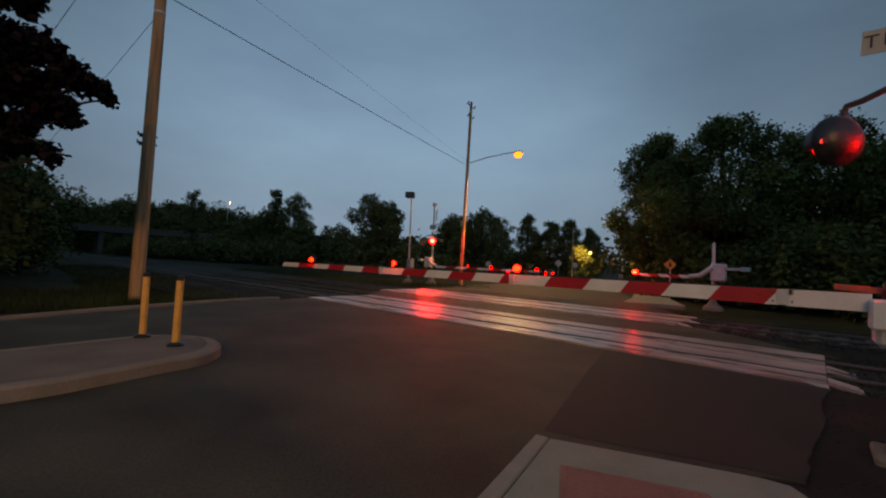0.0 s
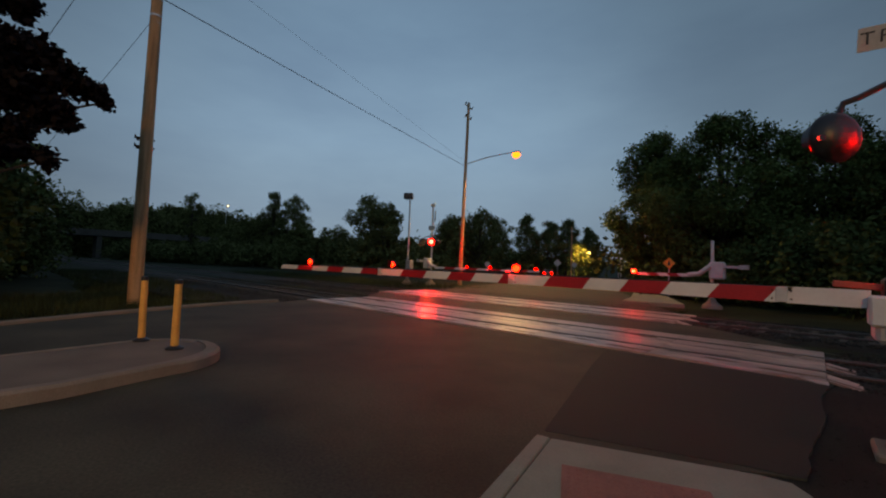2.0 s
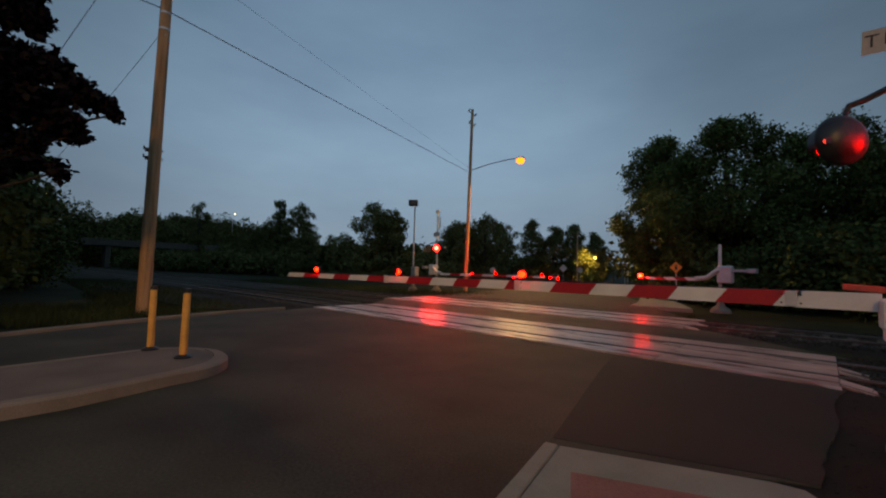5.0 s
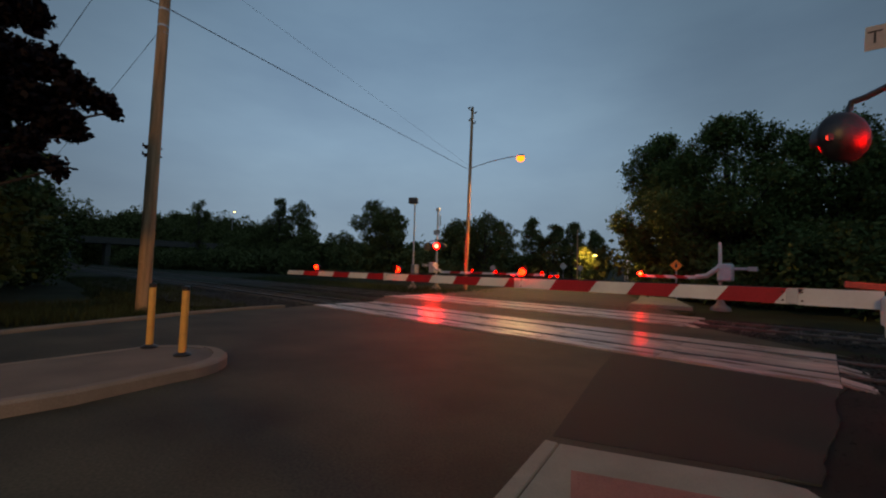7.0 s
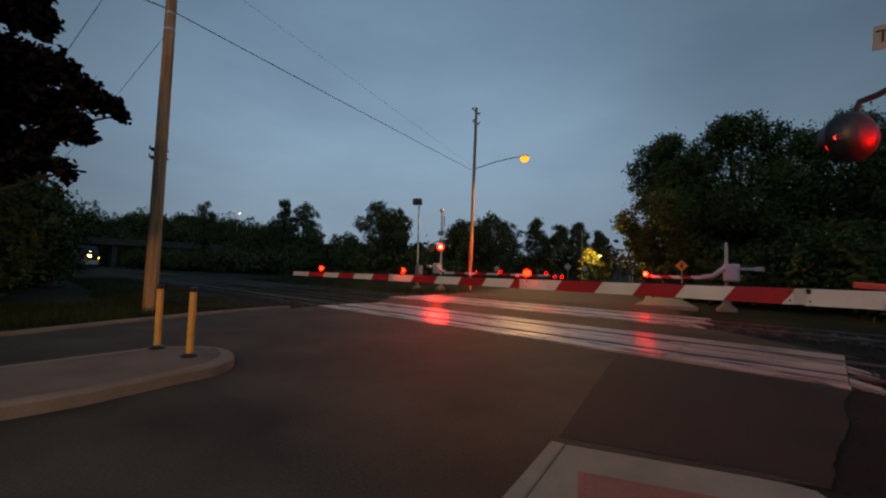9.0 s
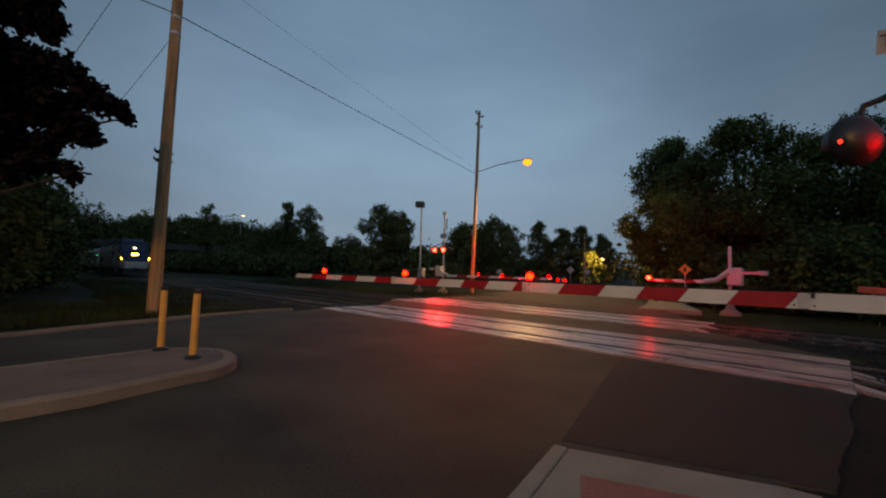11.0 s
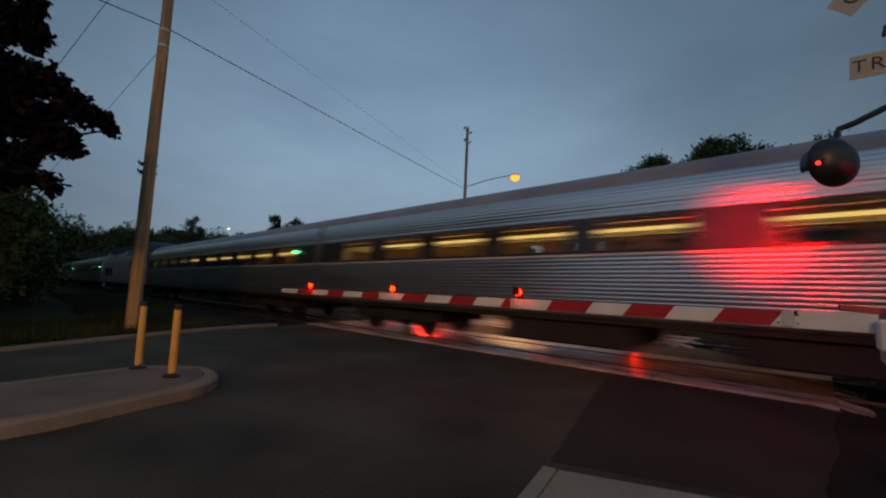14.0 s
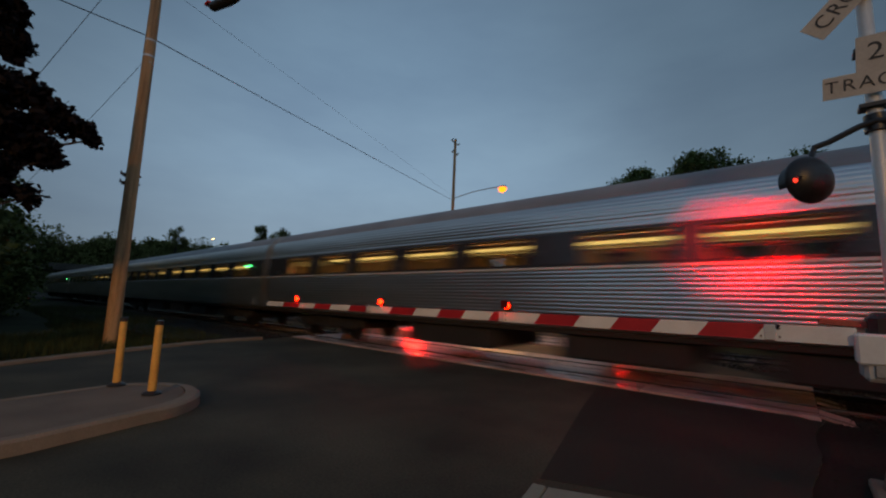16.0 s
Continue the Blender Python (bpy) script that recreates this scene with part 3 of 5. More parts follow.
# trees beyond the tracks: place, height, radius
for k, (x, y, h, r, n) in enumerate(((-4.6, 33.5, 12.6, 6.0, 32000), (0.8, 34, 11.6, 5.0, 24000), (-8.4, 33.5, 12.2, 4.3, 24000), (5.5, 32, 11.5, 5.5, 16000), (11, 28, 10.5, 5.5, 12000), (16, 22, 10.0, 5.5, 6000))):
    tree(x, y, h, r, 40 + k, LEAF if k < 3 else LEAF_DARK, int(n * 1.9), 0.11, 0.20, low=0.06, count=46, label="tall dark green tree with a ragged crown beyond the tracks")
for k, (x, y, h, r) in enumerate(((-2.0, 29, 5.5, 4.0), (3.0, 26, 5.6, 4.0), (7.5, 23.5, 5.4, 3.6), (-6.0, 31.5, 4.5, 2.6), (10.5, 20.5, 5.0, 3.2), (-8.4, 36, 4.2, 2.4))):
    bush(x, y, h, r, 60 + k, LEAF_DARK, 8000, 0.15, "dark dense bush under the trees")
FAR = ((-137, 38.5, 19.0, 4.2), (-96, 44, 16.2, 4.2), (-88, 45, 15.0, 5.2), (-60, 46, 13.0, 6.0), (-54, 44, 11.0, 4.5), (-46, 52, 9.5, 5.5), (-41, 54, 10.5, 6.0), (-56, 80, 12.5, 5.5), (-60, 78, 10.5, 5.0), (-49, 82, 13.0, 4.6), (-44, 83, 11.5, 4.4),
       (-41, 86, 12.0, 4.0), (-37, 88, 10.0, 3.6), (-72, 46, 8.0, 5.0), (-80, 42, 8.5, 5.0), (-68, 38, 5.5, 4.0), (-100, 38, 8.5, 5.5), (-112, 40, 9.0, 5.5))
for k, (x, y, h, r) in enumerate(FAR):
    tree(x, y, h * 1.1, r, 80 + k, LEAF_FAR, 13000, 0.18, 0.24, low=0.08, count=30, label="distant dark tree in the tree line")
tree(-18.6, 60.0, 4.6, 1.9, 131, LEAF, 2600, 0.2, 0.3, low=0.1, label="small tree lit orange by a street lamp")
tree(-33.0, 74, 6.5, 2.6, 130, LEAF, 2600, 0.28, 0.4, low=0.15, label="small tree lit yellow by a street lamp")


def woods(name, pts, height, n, size, seed, label):
    """A far wood: leaf clumps along a line of points, as one mass."""
    rng = np.random.default_rng(seed)
    out = []
    for (xa, ya), (xb, yb) in zip(pts, pts[1:]):
        m = max(20, n // (len(pts) - 1) // 12)
        s = rng.random(m)
        c = np.column_stack([xa + (xb - xa) * s, ya + (yb - ya) * s, np.zeros(m)])
        top = height * (0.75 + 0.25 * np.sin(c[:, 0] * 0.31) * np.sin(c[:, 0] * 0.13 + 1) + 0.12 * rng.normal(size=m))
        c[:, 2] = top * rng.uniform(0.0, 1.0, m) ** 0.6
        c[:, :2] += rng.normal(size=(m, 2)) * 2.0
        out.append(np.repeat(c, 12, 0) + rng.normal(size=(m * 12, 3)) * size * 1.2)
    p = np.vstack(out)
    if name == "hill_woods":
        p[:, 2] += [rise(a, b) + 0.16 for a, b in p[:, :2]]
    return tagged(new(name, leaf_mesh(name, p, size, LEAF_FAR, seed)), label, "woods", "", "stuff")


woods("woods", [(-150, 24), (-120, 30), (-90, 36), (-60, 42), (-44, 50)], 5.0, 60000, 0.30, 1, "low dark scrub and woods behind the tracks")
woods("woods", [(-75, 62), (-58, 74), (-47, 86), (-41, 91), (-38, 93)], 6.0, 26000, 0.36, 2, "dark woods along the far road")
woods("woods", [(-12, 40), (0, 40), (14, 36), (24, 26), (30, 14)], 8.0, 30000, 0.3, 4, "dark woods behind the tall trees")
woods("hill_woods", [(-400, 30), (-385, 55), (-350, 85), (-310, 105), (-240, 118), (-160, 125), (-100, 125)], 12.0, 40000, 1.0, 3, "wooded hill on the horizon")
woods("woods", [(-212, 17), (-225, 40), (-235, 70), (-235, 110)], 25.0, 130000, 0.55, 6, "dark woods behind the bridge")
# added beyond the left edge to keep sky off the far coaches
woods("woods", [(-58, -6), (-80, -5), (-110, -4), (-150, -3.5), (-195, -3.5)], 21.0, 110000, 0.6, 7, "dark woods beside the line, mostly out of view")
# unseen row, placed to block sky light on train and ground at left
woods("woods", [(-15, -10), (-28, -8.5), (-45, -8), (-75, -8)], 10.5, 50000, 0.4, 9, "added row of dark trees along the verge, out of view")
# unseen, added behind the camera to darken what the coach sides reflect
woods("woods", [(-70, -30), (-30, -37), (20, -39), (60, -30), (75, 0)], 9.0, 60000, 0.6, 8, "added dark tree line across the road, out of view")
woods("woods", [(-75, -22), (-60, -8), (-56, -5), (-62, -3)], 8.5, 12000, 0.4, 5, "dark woods beside the line, mostly out of view")


def grass(n, boxes, seed):
    rng = np.random.default_rng(seed)
    vs = []
    for x0, x1, y0, y1, h in boxes:
        c = np.column_stack([rng.uniform(x0, x1, n), rng.uniform(y0, y1, n), np.full(n, -0.17)])
        a = rng.uniform(0, 6.28, n)
        w = np.column_stack([np.cos(a), np.sin(a), np.zeros(n)]) * 0.012
        tip = c + np.column_stack([rng.normal(size=n) * 0.1, rng.normal(size=n) * 0.1, h * rng.uniform(0.4, 1.2, n)])
        vs.append(np.stack([c - w, c + w, tip], 1).reshape(-1, 3))
    v = np.vstack(vs)
    me = bpy.data.meshes.new("grass")
    me.from_pydata(v.tolist(), [], np.arange(len(v)).reshape(-1, 3).tolist())
    me.materials.append(GRASS)
    return tagged(new("grass", me), "dark uncut grass on the verge", "grass", "", "stuff")


grass(9000, [(-20, -14.4, -3.0, 3.2, 0.35), (-27, -15, 2.5, 6.2, 0.3), (-48, -24, 3.0, 7.2, 0.4), (-50, -17, 18.0, 24, 0.5), (-16, -4, 17.5, 20, 0.2)], 9)


# ---- poles, wires, street lamps ----
def wire(name, a, b, sag, r, label):
    a, b = Vector(a), Vector(b)
    pts = [a.lerp(b, k / 24) - Vector((0, 0, 4 * sag * (k / 24) * (1 - k / 24))) for k in range(25)]
    tagged(part(name, Geo().tube(pts, r, 6), WIRE), label, "cable")


def utility_pole(x, y, h, r, label, lean=(0, 0)):
    t = thing("utility_pole", label, "utility pole", "", pose(x, y, -0.2))
    n = 10
    g = Geo().tube([(lean[0] * k / n, lean[1] * k / n, h * k / n) for k in range(n + 1)], r, 18, r * 0.68)
    part("pole", g, POLE, t)
    return t


left_pole = utility_pole(-15.98, 3.00, 14.8, 0.20, "weathered brown wooden utility pole on the verge", (0.41, 0.05))
for z in (5.15, 5.42):
    g = Geo().box(-0.25, -0.1, -0.32, 0.02, z - 0.05, z + 0.05, 0.01).rod((-0.14, -0.38, z + 0.02), (-0.14, 0.15, z + 0.02), 0.03)
    g.rod((-0.3, -0.34, z + 0.02), (-0.3, -0.34, z + 0.14), 0.022)
    part("bracket", g, RUST, left_pole, "dark steel cable bracket", pose(0.22, 0.1, 0))
for z in (9.4, 9.95):
    part("band", Geo().turned([(0.165, z), (0.165, z + 0.06)], 16), GALV, left_pole, "galvanised clamp band", pose(0.27, 0.033, 0))

far_pole = utility_pole(-22.6, 27.0, 16.1, 0.17, "tall wooden utility pole with crossarm stubs", (0.2, 0.2))
for z, w, tip in ((15.75, 0.42, 38), (14.75, 0.32, 30)):
    turn = pose(0.18, 0.15, z, 0, 0, 40) @ pose(0, 0, 0, 0, tip, 0)
    g = Geo().box(-w, w, -0.04, 0.04, -0.04, 0.04, 0.01, turn)
    part("crossarm", g, POLE, far_pole)
    for s in (-1, 1):
        part("insulator", Geo().turned([(0.03, 0), (0.06, 0.05), (0.045, 0.1), (0.06, 0.14), (0.03, 0.2)], 10, turn @ pose(s * (w - 0.06), 0, 0.04)), BLACK, far_pole, "dark insulator")
part("lamp_arm", Geo().tube([(0.1, 0.1, 10.6), (1.5, 1.25, 11.25), (2.6, 2.15, 11.6), (3.3, 2.72, 11.75)], 0.04, 8), GALV, far_pole, "steel lamp arm")
part("lamp_head", Geo().turned([(0.05, -0.36), (0.15, -0.25), (0.17, 0.1), (0.09, 0.34)], 14, look((3.5, 2.9, 11.75), (4.5, 3.7, 11.85))), ALU, far_pole, "street lamp head")
part("lens", Geo().turned([(0.32, 0.02), (0.37, -0.12), (0.28, -0.33), (0.08, -0.42)], 16, pose(3.5, 2.9, 11.68)), G_SODIUM, far_pole, "glowing orange sodium lens")

wire("cable", (-15.70, 2.98, 9.92), (-22.45, 26.95, 10.25), 0.03, 0.016, "thick black cable between the poles")
wire("cable", (-15.70, 2.98, 9.92), (-12.20, -10.0, 8.1), 0.05, 0.016, "thick black cable leading on from the pole")
wire("cable", (-15.65, 3.0, 11.95), (-22.42, 26.95, 10.6), 0.0, 0.005, "thin overhead wire between the poles")
wire("cable", (-15.85, 2.93, 9.05), (-28.0, -0.1, 4.0), 0.15, 0.008, "thin black service wire from the pole")
wire("guy_wire", (-15.6, 3.05, 14.2), (-16.28, -2.2, -0.15), 0.0, 0.009, "thin guy wire from the pole top to the ground")
part("band", Geo().turned([(0.155, 8.98), (0.155, 9.06)], 16).rod((-0.22, -0.05, 9.02), (-0.1, 0, 9.02), 0.03), GALV, left_pole, "clamp with a wire hook", pose(0.26, 0.032, 0.2))
tagged(part("guy_insulator", Geo().turned([(0.02, -0.16), (0.05, -0.1), (0.05, 0.1), (0.02, 0.16)], 10), BLACK, None, "", look((-15.91, 0.55, 7.45), (-16.28, -2.2, -0.15))), "dark strain insulator on the guy wire", "insulator")

# lamp on a long arm that reaches over the road
t = thing("street_lamp", "unlit grey street lamp on a long arm over the road", "street lamp", "", pose(1.6, 7.4, -0.2))
part("pole", Geo().tube([(0, 0, 0), (0, 0, 9.6)], 0.12, 12, 0.09), GALV, t)
part("lamp_arm", Geo().tube([(0, 0, 9.5), (-2.5, -1.0, 9.1), (-6.5, -2.65, 8.72), (-10.2, -4.05, 8.38)], 0.07, 10, 0.045), GALV, t, "long steel lamp arm")
hd = Geo().turned([(0.05, -0.42), (0.10, -0.36), (0.125, 0.1), (0.10, 0.34), (0.05, 0.42)], 16, look((-10.95, -4.35, 8.28), (-12.0, -4.79, 8.09)))
part("lamp_head", hd, BLACK, t, "dark lamp head")
# small red block set just above the tip of the head
part("end_cap", Geo().box(-11.50, -11.30, -4.60, -4.45, 8.30, 8.36, 0.015), REDP, t, "small red block at the head's tip")


def small_pole(x, y, h, lit, label):
    t = thing("street_lamp", label, "street lamp", "", pose(x, y, rise(x, y)))
    part("pole", Geo().tube([(0, 0, 0), (0, 0, h), (0.5, 0, h + 0.4), (1.2, 0, h + 0.45)], 0.08, 8, 0.04), GALV, t)
    part("head", Geo().box(1.1, 1.7, -0.15, 0.15, h + 0.38, h + 0.55, 0.04), ALU, t)
    part("lens", Geo().turned([(0.22, h + 0.37), (0.20, h + 0.30), (0.1, h + 0.24)], 12, pose(1.4, 0, 0)), lit, t, "glowing lens")


small_pole(-132, 46, 17.2, G_FAR_YEL, "distant lit street lamp above the trees")
small_pole(-60, 2.0, 8.3, G_FAR_YEL, "distant lit street lamp behind the bushes")
small_pole(-33.5, 77, 4.8, G_FAR_YEL, "distant orange street lamp beside a tree")
small_pole(-19.3, 57.0, 3.6, G_FAR_YEL, "low orange street lamp beside a small tree")
small_pole(-24.8, 72, 3.4, G_FAR_YEL, "distant orange street lamp along the road")
utility_pole(-27.8, 60.0, 8.4, 0.12, "distant thin utility pole")
utility_pole(-24.5, 95.0, 9.0, 0.12, "distant thin utility pole")
# unseen lamp post, added as the source that lights kerb and posts from behind
t = thing("street_lamp", "assumed street lamp on a steel pole behind the pavement, out of view", "street lamp", "", pose(15.6, -24.4, -0.2))
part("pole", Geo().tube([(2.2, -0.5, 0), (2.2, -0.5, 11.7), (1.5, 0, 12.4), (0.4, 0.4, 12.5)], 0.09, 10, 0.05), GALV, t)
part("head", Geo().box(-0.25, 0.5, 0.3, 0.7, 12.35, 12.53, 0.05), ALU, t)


# ---- signal masts and gates ----
def flasher(parent, m, left, lit, bowl=0.26, hood=0.22, deep=1.0, lens=0.155, halo=0.0):
    """A round signal lamp; its front looks along its own +y. An added shutter blanks the lens to make it flash."""
    face = m @ pose(0, 0, 0, -90, 0, 0)
    b = part("signal_lamp", Geo().turned([(0.03, -0.17 * deep), (0.10, -0.165 * deep), (bowl * 0.72, -0.115 * deep), (bowl * 0.95, -0.03), (bowl, 0.0), (bowl, 0.018), (bowl * 0.55, 0.012), (0.02, 0.0)], 32), BLACK, parent, "black round signal lamp housing", face)
    g = Geo().turned([(lens, 0.03), (lens, 0.045), (lens * 0.65, 0.062), (0.02, 0.068)], 24)
    part("lens", g, lit, b, "glowing red lens")
    # lit ring that stands for the halo round the lens
    if halo:
        part("lens_rim", Geo().turned([(halo, 0.030), (halo, 0.038), (lens + 0.005, 0.040), (lens + 0.005, 0.030)], 28), G_RED_HALO, b, "lit red ring standing for the glow round the lens")
    ring = [[(r * math.cos(a), r * math.sin(a), 0.02 + (d if r2 else 0)) for a in [math.pi * (-0.12 + 1.24 * k / 20) for k in range(21)]] for r, d, r2 in ((0.185, 0, 0), (0.18, hood, 1), (0.172, hood, 1), (0.176, 0, 0))]
    ring = [[(x, -y, z) for x, y, z in r] for r in ring]
    part("hood", Geo().rings(ring, closed=False, caps=False), BLACK, b, "black half-round hood")
    wide = max(0.166, halo + 0.01)
    s = part("shutter", Geo().turned([(0.02, 0.0), (wide, 0.0), (wide, 0.006), (0.02, 0.006)], 28, pose(0, 0.168, 0)), BLACK, b, "added black disc that blanks the lens")
    SHUTTERS.append((s, left, pose(0, -0.168, 0.021), pose(0, -0.168, 0.085)))
    return b


def plate(parent, name, poly, thick, material, m, label=""):
    return part(name, Geo().prism(poly, 0, thick), material, parent, label, m)


STAND = pose(0, 0, 0, 90, 0, 0)  # turns a flat drawing upright, to be read from -y


def near_mast():
    t = thing("signal_mast", "aluminium railway signal mast with crossbuck, lamps and gate drive", "railway signal", "", pose(0.64, 5.30, -0.05))
    part("base", Geo().box(-0.26, 0.26, -0.26, 0.26, 0, 0.10, 0.02).turned([(0.19, 0.10), (0.17, 0.22), (0.10, 0.42), (0.085, 0.46)], 20), CONCRETE, t, "pale flared mast base")
    part("mast", Geo().turned([(0.058, 0.42), (0.058, 5.1), (0.03, 5.16)], 20), ALU, t)
    # lamps on a bent crossarm
    part("crossarm", Geo().tube([(-0.46, -0.12, 3.10), (-0.44, -0.12, 3.17), (-0.34, -0.11, 3.20), (-0.12, -0.08, 3.31), (0, -0.07, 3.34), (0.12, -0.08, 3.31), (0.34, -0.11, 3.20), (0.46, -0.12, 3.12)], 0.028, 10), BLACK, t, "bent pipe crossarm")
    part("clamp", Geo().turned([(0.085, 3.26), (0.085, 3.42)], 16), BLACK, t, "crossarm clamp")
    for x, left in ((-0.50, True), (0.52, False)):
        b = flasher(t, pose(x, -0.32, 2.81, 0, 0, 42), left, G_RED_NEAR, 0.225, 0.12, 0.68)
        part("peep_lens", Geo().turned([(0.02, 0), (0.02, -0.012), (0.008, -0.02)], 10, pose(-0.19, 0.03, -0.054)), G_PEEP if left else BLACK, b, "small red peep lens")
        if left:
            # added flap that blanks the peep lens between flashes
            s = part("peep_shutter", Geo().box(-0.026, 0.026, 0.0, 0.052, -0.003, 0.0), BLACK, b, "added black flap that blanks the peep lens")
            SHUTTERS.append((s, left, pose(-0.19, 0.004, -0.082, -80, 0, 0), pose(-0.19, 0.004, -0.082)))
        part("bracket", Geo().rod((x, -0.30, 2.86), (x + (0.04 if left else -0.04), -0.14, 3.12), 0.022), BLACK, t)
    # unseen added lamp, turned towards the left housing to redden its right side
    flasher(t, pose(0.66, -0.20, 2.67, 0, 0, 90), False, G_RED_SIDE)
    part("bracket", Geo().tube([(0.5, -0.14, 3.1), (0.62, -0.20, 3.04), (0.66, -0.20, 2.90)], 0.022), BLACK, t)
    # crossbuck
    m45 = pose(0.05, -0.10, 4.76) @ STAND
    blade = [(-0.62, -0.115), (0.62, -0.115), (0.62, 0.115), (-0.62, 0.115)]
    one = plate(t, "crossbuck_blade", blade, 0.006, SIGN, m45 @ pose(0, 0, 0, 0, 0, 45), "weathered white crossbuck blade")
    two = plate(t, "crossbuck_blade", blade, 0.006, SIGN, m45 @ pose(0, 0, -0.012, 0, 0, -45), "weathered white crossbuck blade")
    words("lettering", "CROSSING", 0.19, INK, one, pose(0, 0, 0.009))
    words("lettering", "RAIL     ROAD", 0.19, INK, two, pose(0, 0, 0.009))
    mt = pose(0.02, -0.10, 3.80) @ STAND @ pose(0, 0, 0, 0, 0, -3)
    sg = plate(t, "track_sign", [(-0.36, -0.20), (0.36, -0.20), (0.36, 0.02), (0.13, 0.02), (0.13, 0.36), (-0.13, 0.36), (-0.13, 0.02), (-0.36, 0.02)], 0.006, SIGN, mt, "weathered white plate with track count")
    words("lettering", "2", 0.24, INK, sg, pose(0, 0.19, 0.009))
    words("lettering", "TRACKS", 0.165, INK, sg, pose(0, -0.09, 0.009))
    for z in (3.50, 4.05, 4.72):
        part("clamp", Geo().box(-0.11, 0.11, -0.095, 0.07, z - 0.022, z + 0.022, 0.006), BLACK, t)
    # gate drive
    part("gate_drive", Geo().box(-0.26, 0.24, -0.30, 0.12, 1.02, 1.33, 0.03), ALU, t, "pale cast gate drive box")
    part("drive_hood", Geo().box(-0.20, 0.22, -0.26, 0.10, 1.335, 1.60, 0.05), BLACK, t, "dark gate drive hood")
    part("drive_cover", Geo().box(-0.20, 0.18, -0.325, -0.30, 1.06, 1.29, 0.01), GALV, t)
    part("drive_foot", Geo().box(-0.30, -0.02, -0.34, -0.12, 1.16, 1.42, 0.02), WHITE, t, "arm socket")
    part("light_bracket", Geo().box(-0.62, -0.30, -0.02, 0.05, 1.44, 1.50, 0.008, pose(0, -0.1, 0, 0, 4, 0)), RED_LIT_TINT, t, "conduit bracket coloured as if lit red")
    part("counterweight", Geo().box(0.3, 0.95, -0.16, -0.06, 1.22, 1.42, 0.02), GALV, t, "counterweight arm")


near_mast()


def gate_arm(name, x0, x1, y, z, bands, lights, label, group, big=1.0):
    """A gate arm along x, from its drive at x0 to its tip at x1; bands are (from, to, half height, colour) of stripes."""
    t = thing(name, label, "gate arm", group, pose(0, y, z))
    for xa, xb, ha, hb, colour, slant in bands:
        s = slant
        vs = []
        for yy in (-0.018, 0.018):
            vs += [(xa - s * ha, yy, -ha), (xb - s * hb, yy, -hb), (xb + s * hb, yy, hb), (xa + s * ha, yy, ha)]
        g = Geo().add(vs, [(0, 1, 2, 3), (7, 6, 5, 4), (0, 4, 5, 1), (1, 5, 6, 2), (2, 6, 7, 3), (3, 7, 4, 0)])
        part("stripe", g, colour, t, "red stripe" if colour is REDP else "white stripe", smooth=0)
    for x, dz, mode, lit in lights:
        b = part("arm_light", Geo().box(-0.045, 0.045, -0.04, 0.04, -0.065, -0.03, 0.008).turned([(0.052, -0.04), (0.055, 0.05), (0.045, 0.07), (0.02, 0.075)], 14), CAP, t, "red gate arm light", pose(x, 0, dz) @ Matrix.Scale(big, 4))
        part("lens", Geo().turned([(0.048, -0.05), (0.048, 0.04), (0.03, 0.055)], 14, pose(0, -0.03, 0.01, 90, 0, 0)), lit, b, "glowing red lens")
        if mode:
            # added flap in place of switching the arm light off
            s = part("shutter", Geo().box(-0.055, 0.055, -0.006, 0.0, -0.115, 0.0), CAP, b, "added dark red flap that blanks the lens")
            SHUTTERS.append((s, mode == "left", pose(0, -0.10, 0.086, 86, 0, 0), pose(0, -0.10, 0.086)))
    return t


def stripes(xs, h0, h1, first, slant):
    """Alternate stripes between the given places."""
    out = []
    n = len(xs) - 1
    for k in range(n):
        a, b = h0 + (h1 - h0) * k / n, h0 + (h1 - h0) * (k + 1) / n
        out.append((xs[k], xs[k + 1], a, b, (WHITE, REDP)[(k + first) % 2], slant))
    return out


near = [(0.36, -0.20, 0.078, 0.078, WHITE, 0), (-0.20, -0.31, 0.075, 0.075, WHITE, 0.75)]
near += stripes([-0.31, -0.78, -1.23, -1.68, -2.14, -2.69, -3.25], 0.074, 0.068, 1, 0.75)
near += stripes([-3.27, -3.44, -3.96, -4.47, -5.03, -5.64, -6.28], 0.066, 0.062, 1, 0.75)
near += stripes([-6.30, -6.87, -7.54, -8.15, -8.80, -9.52, -10.35], 0.058, 0.052, 1, 0.75)
arm_near = gate_arm("gate_arm", 0.36, -10.35, 5.07, 1.335, near, [(-8.86, 0.14, "", G_RED_ARM), (-5.89, 0.14, "left", G_RED_ARM), (-3.16, 0.15, "right", G_RED_ARM)],
                    "lowered red and white striped gate arm across the road", "crossing gates")
for x in (-0.23, -3.26, -6.29):
    part("joint_plate", Geo().box(x - 0.045, x + 0.045, -0.024, 0.024, -0.072, 0.072, 0.004), ALU, arm_near, "bolted joint plate")
    for dx in (-0.07, 0.07):
        for dz in (-0.04, 0.04):
            part("bolt", Geo().rod((x + dx, -0.028, dz), (x + dx, 0.028, dz), 0.009, n=8), RUST, arm_near)
part("arm_cable", Geo().tube([(0.3, 0.03, 0.07), (-3.2, 0.03, 0.082), (-8.9, 0.03, 0.07)], 0.008, 5), BLACK, arm_near, "black lamp cable")


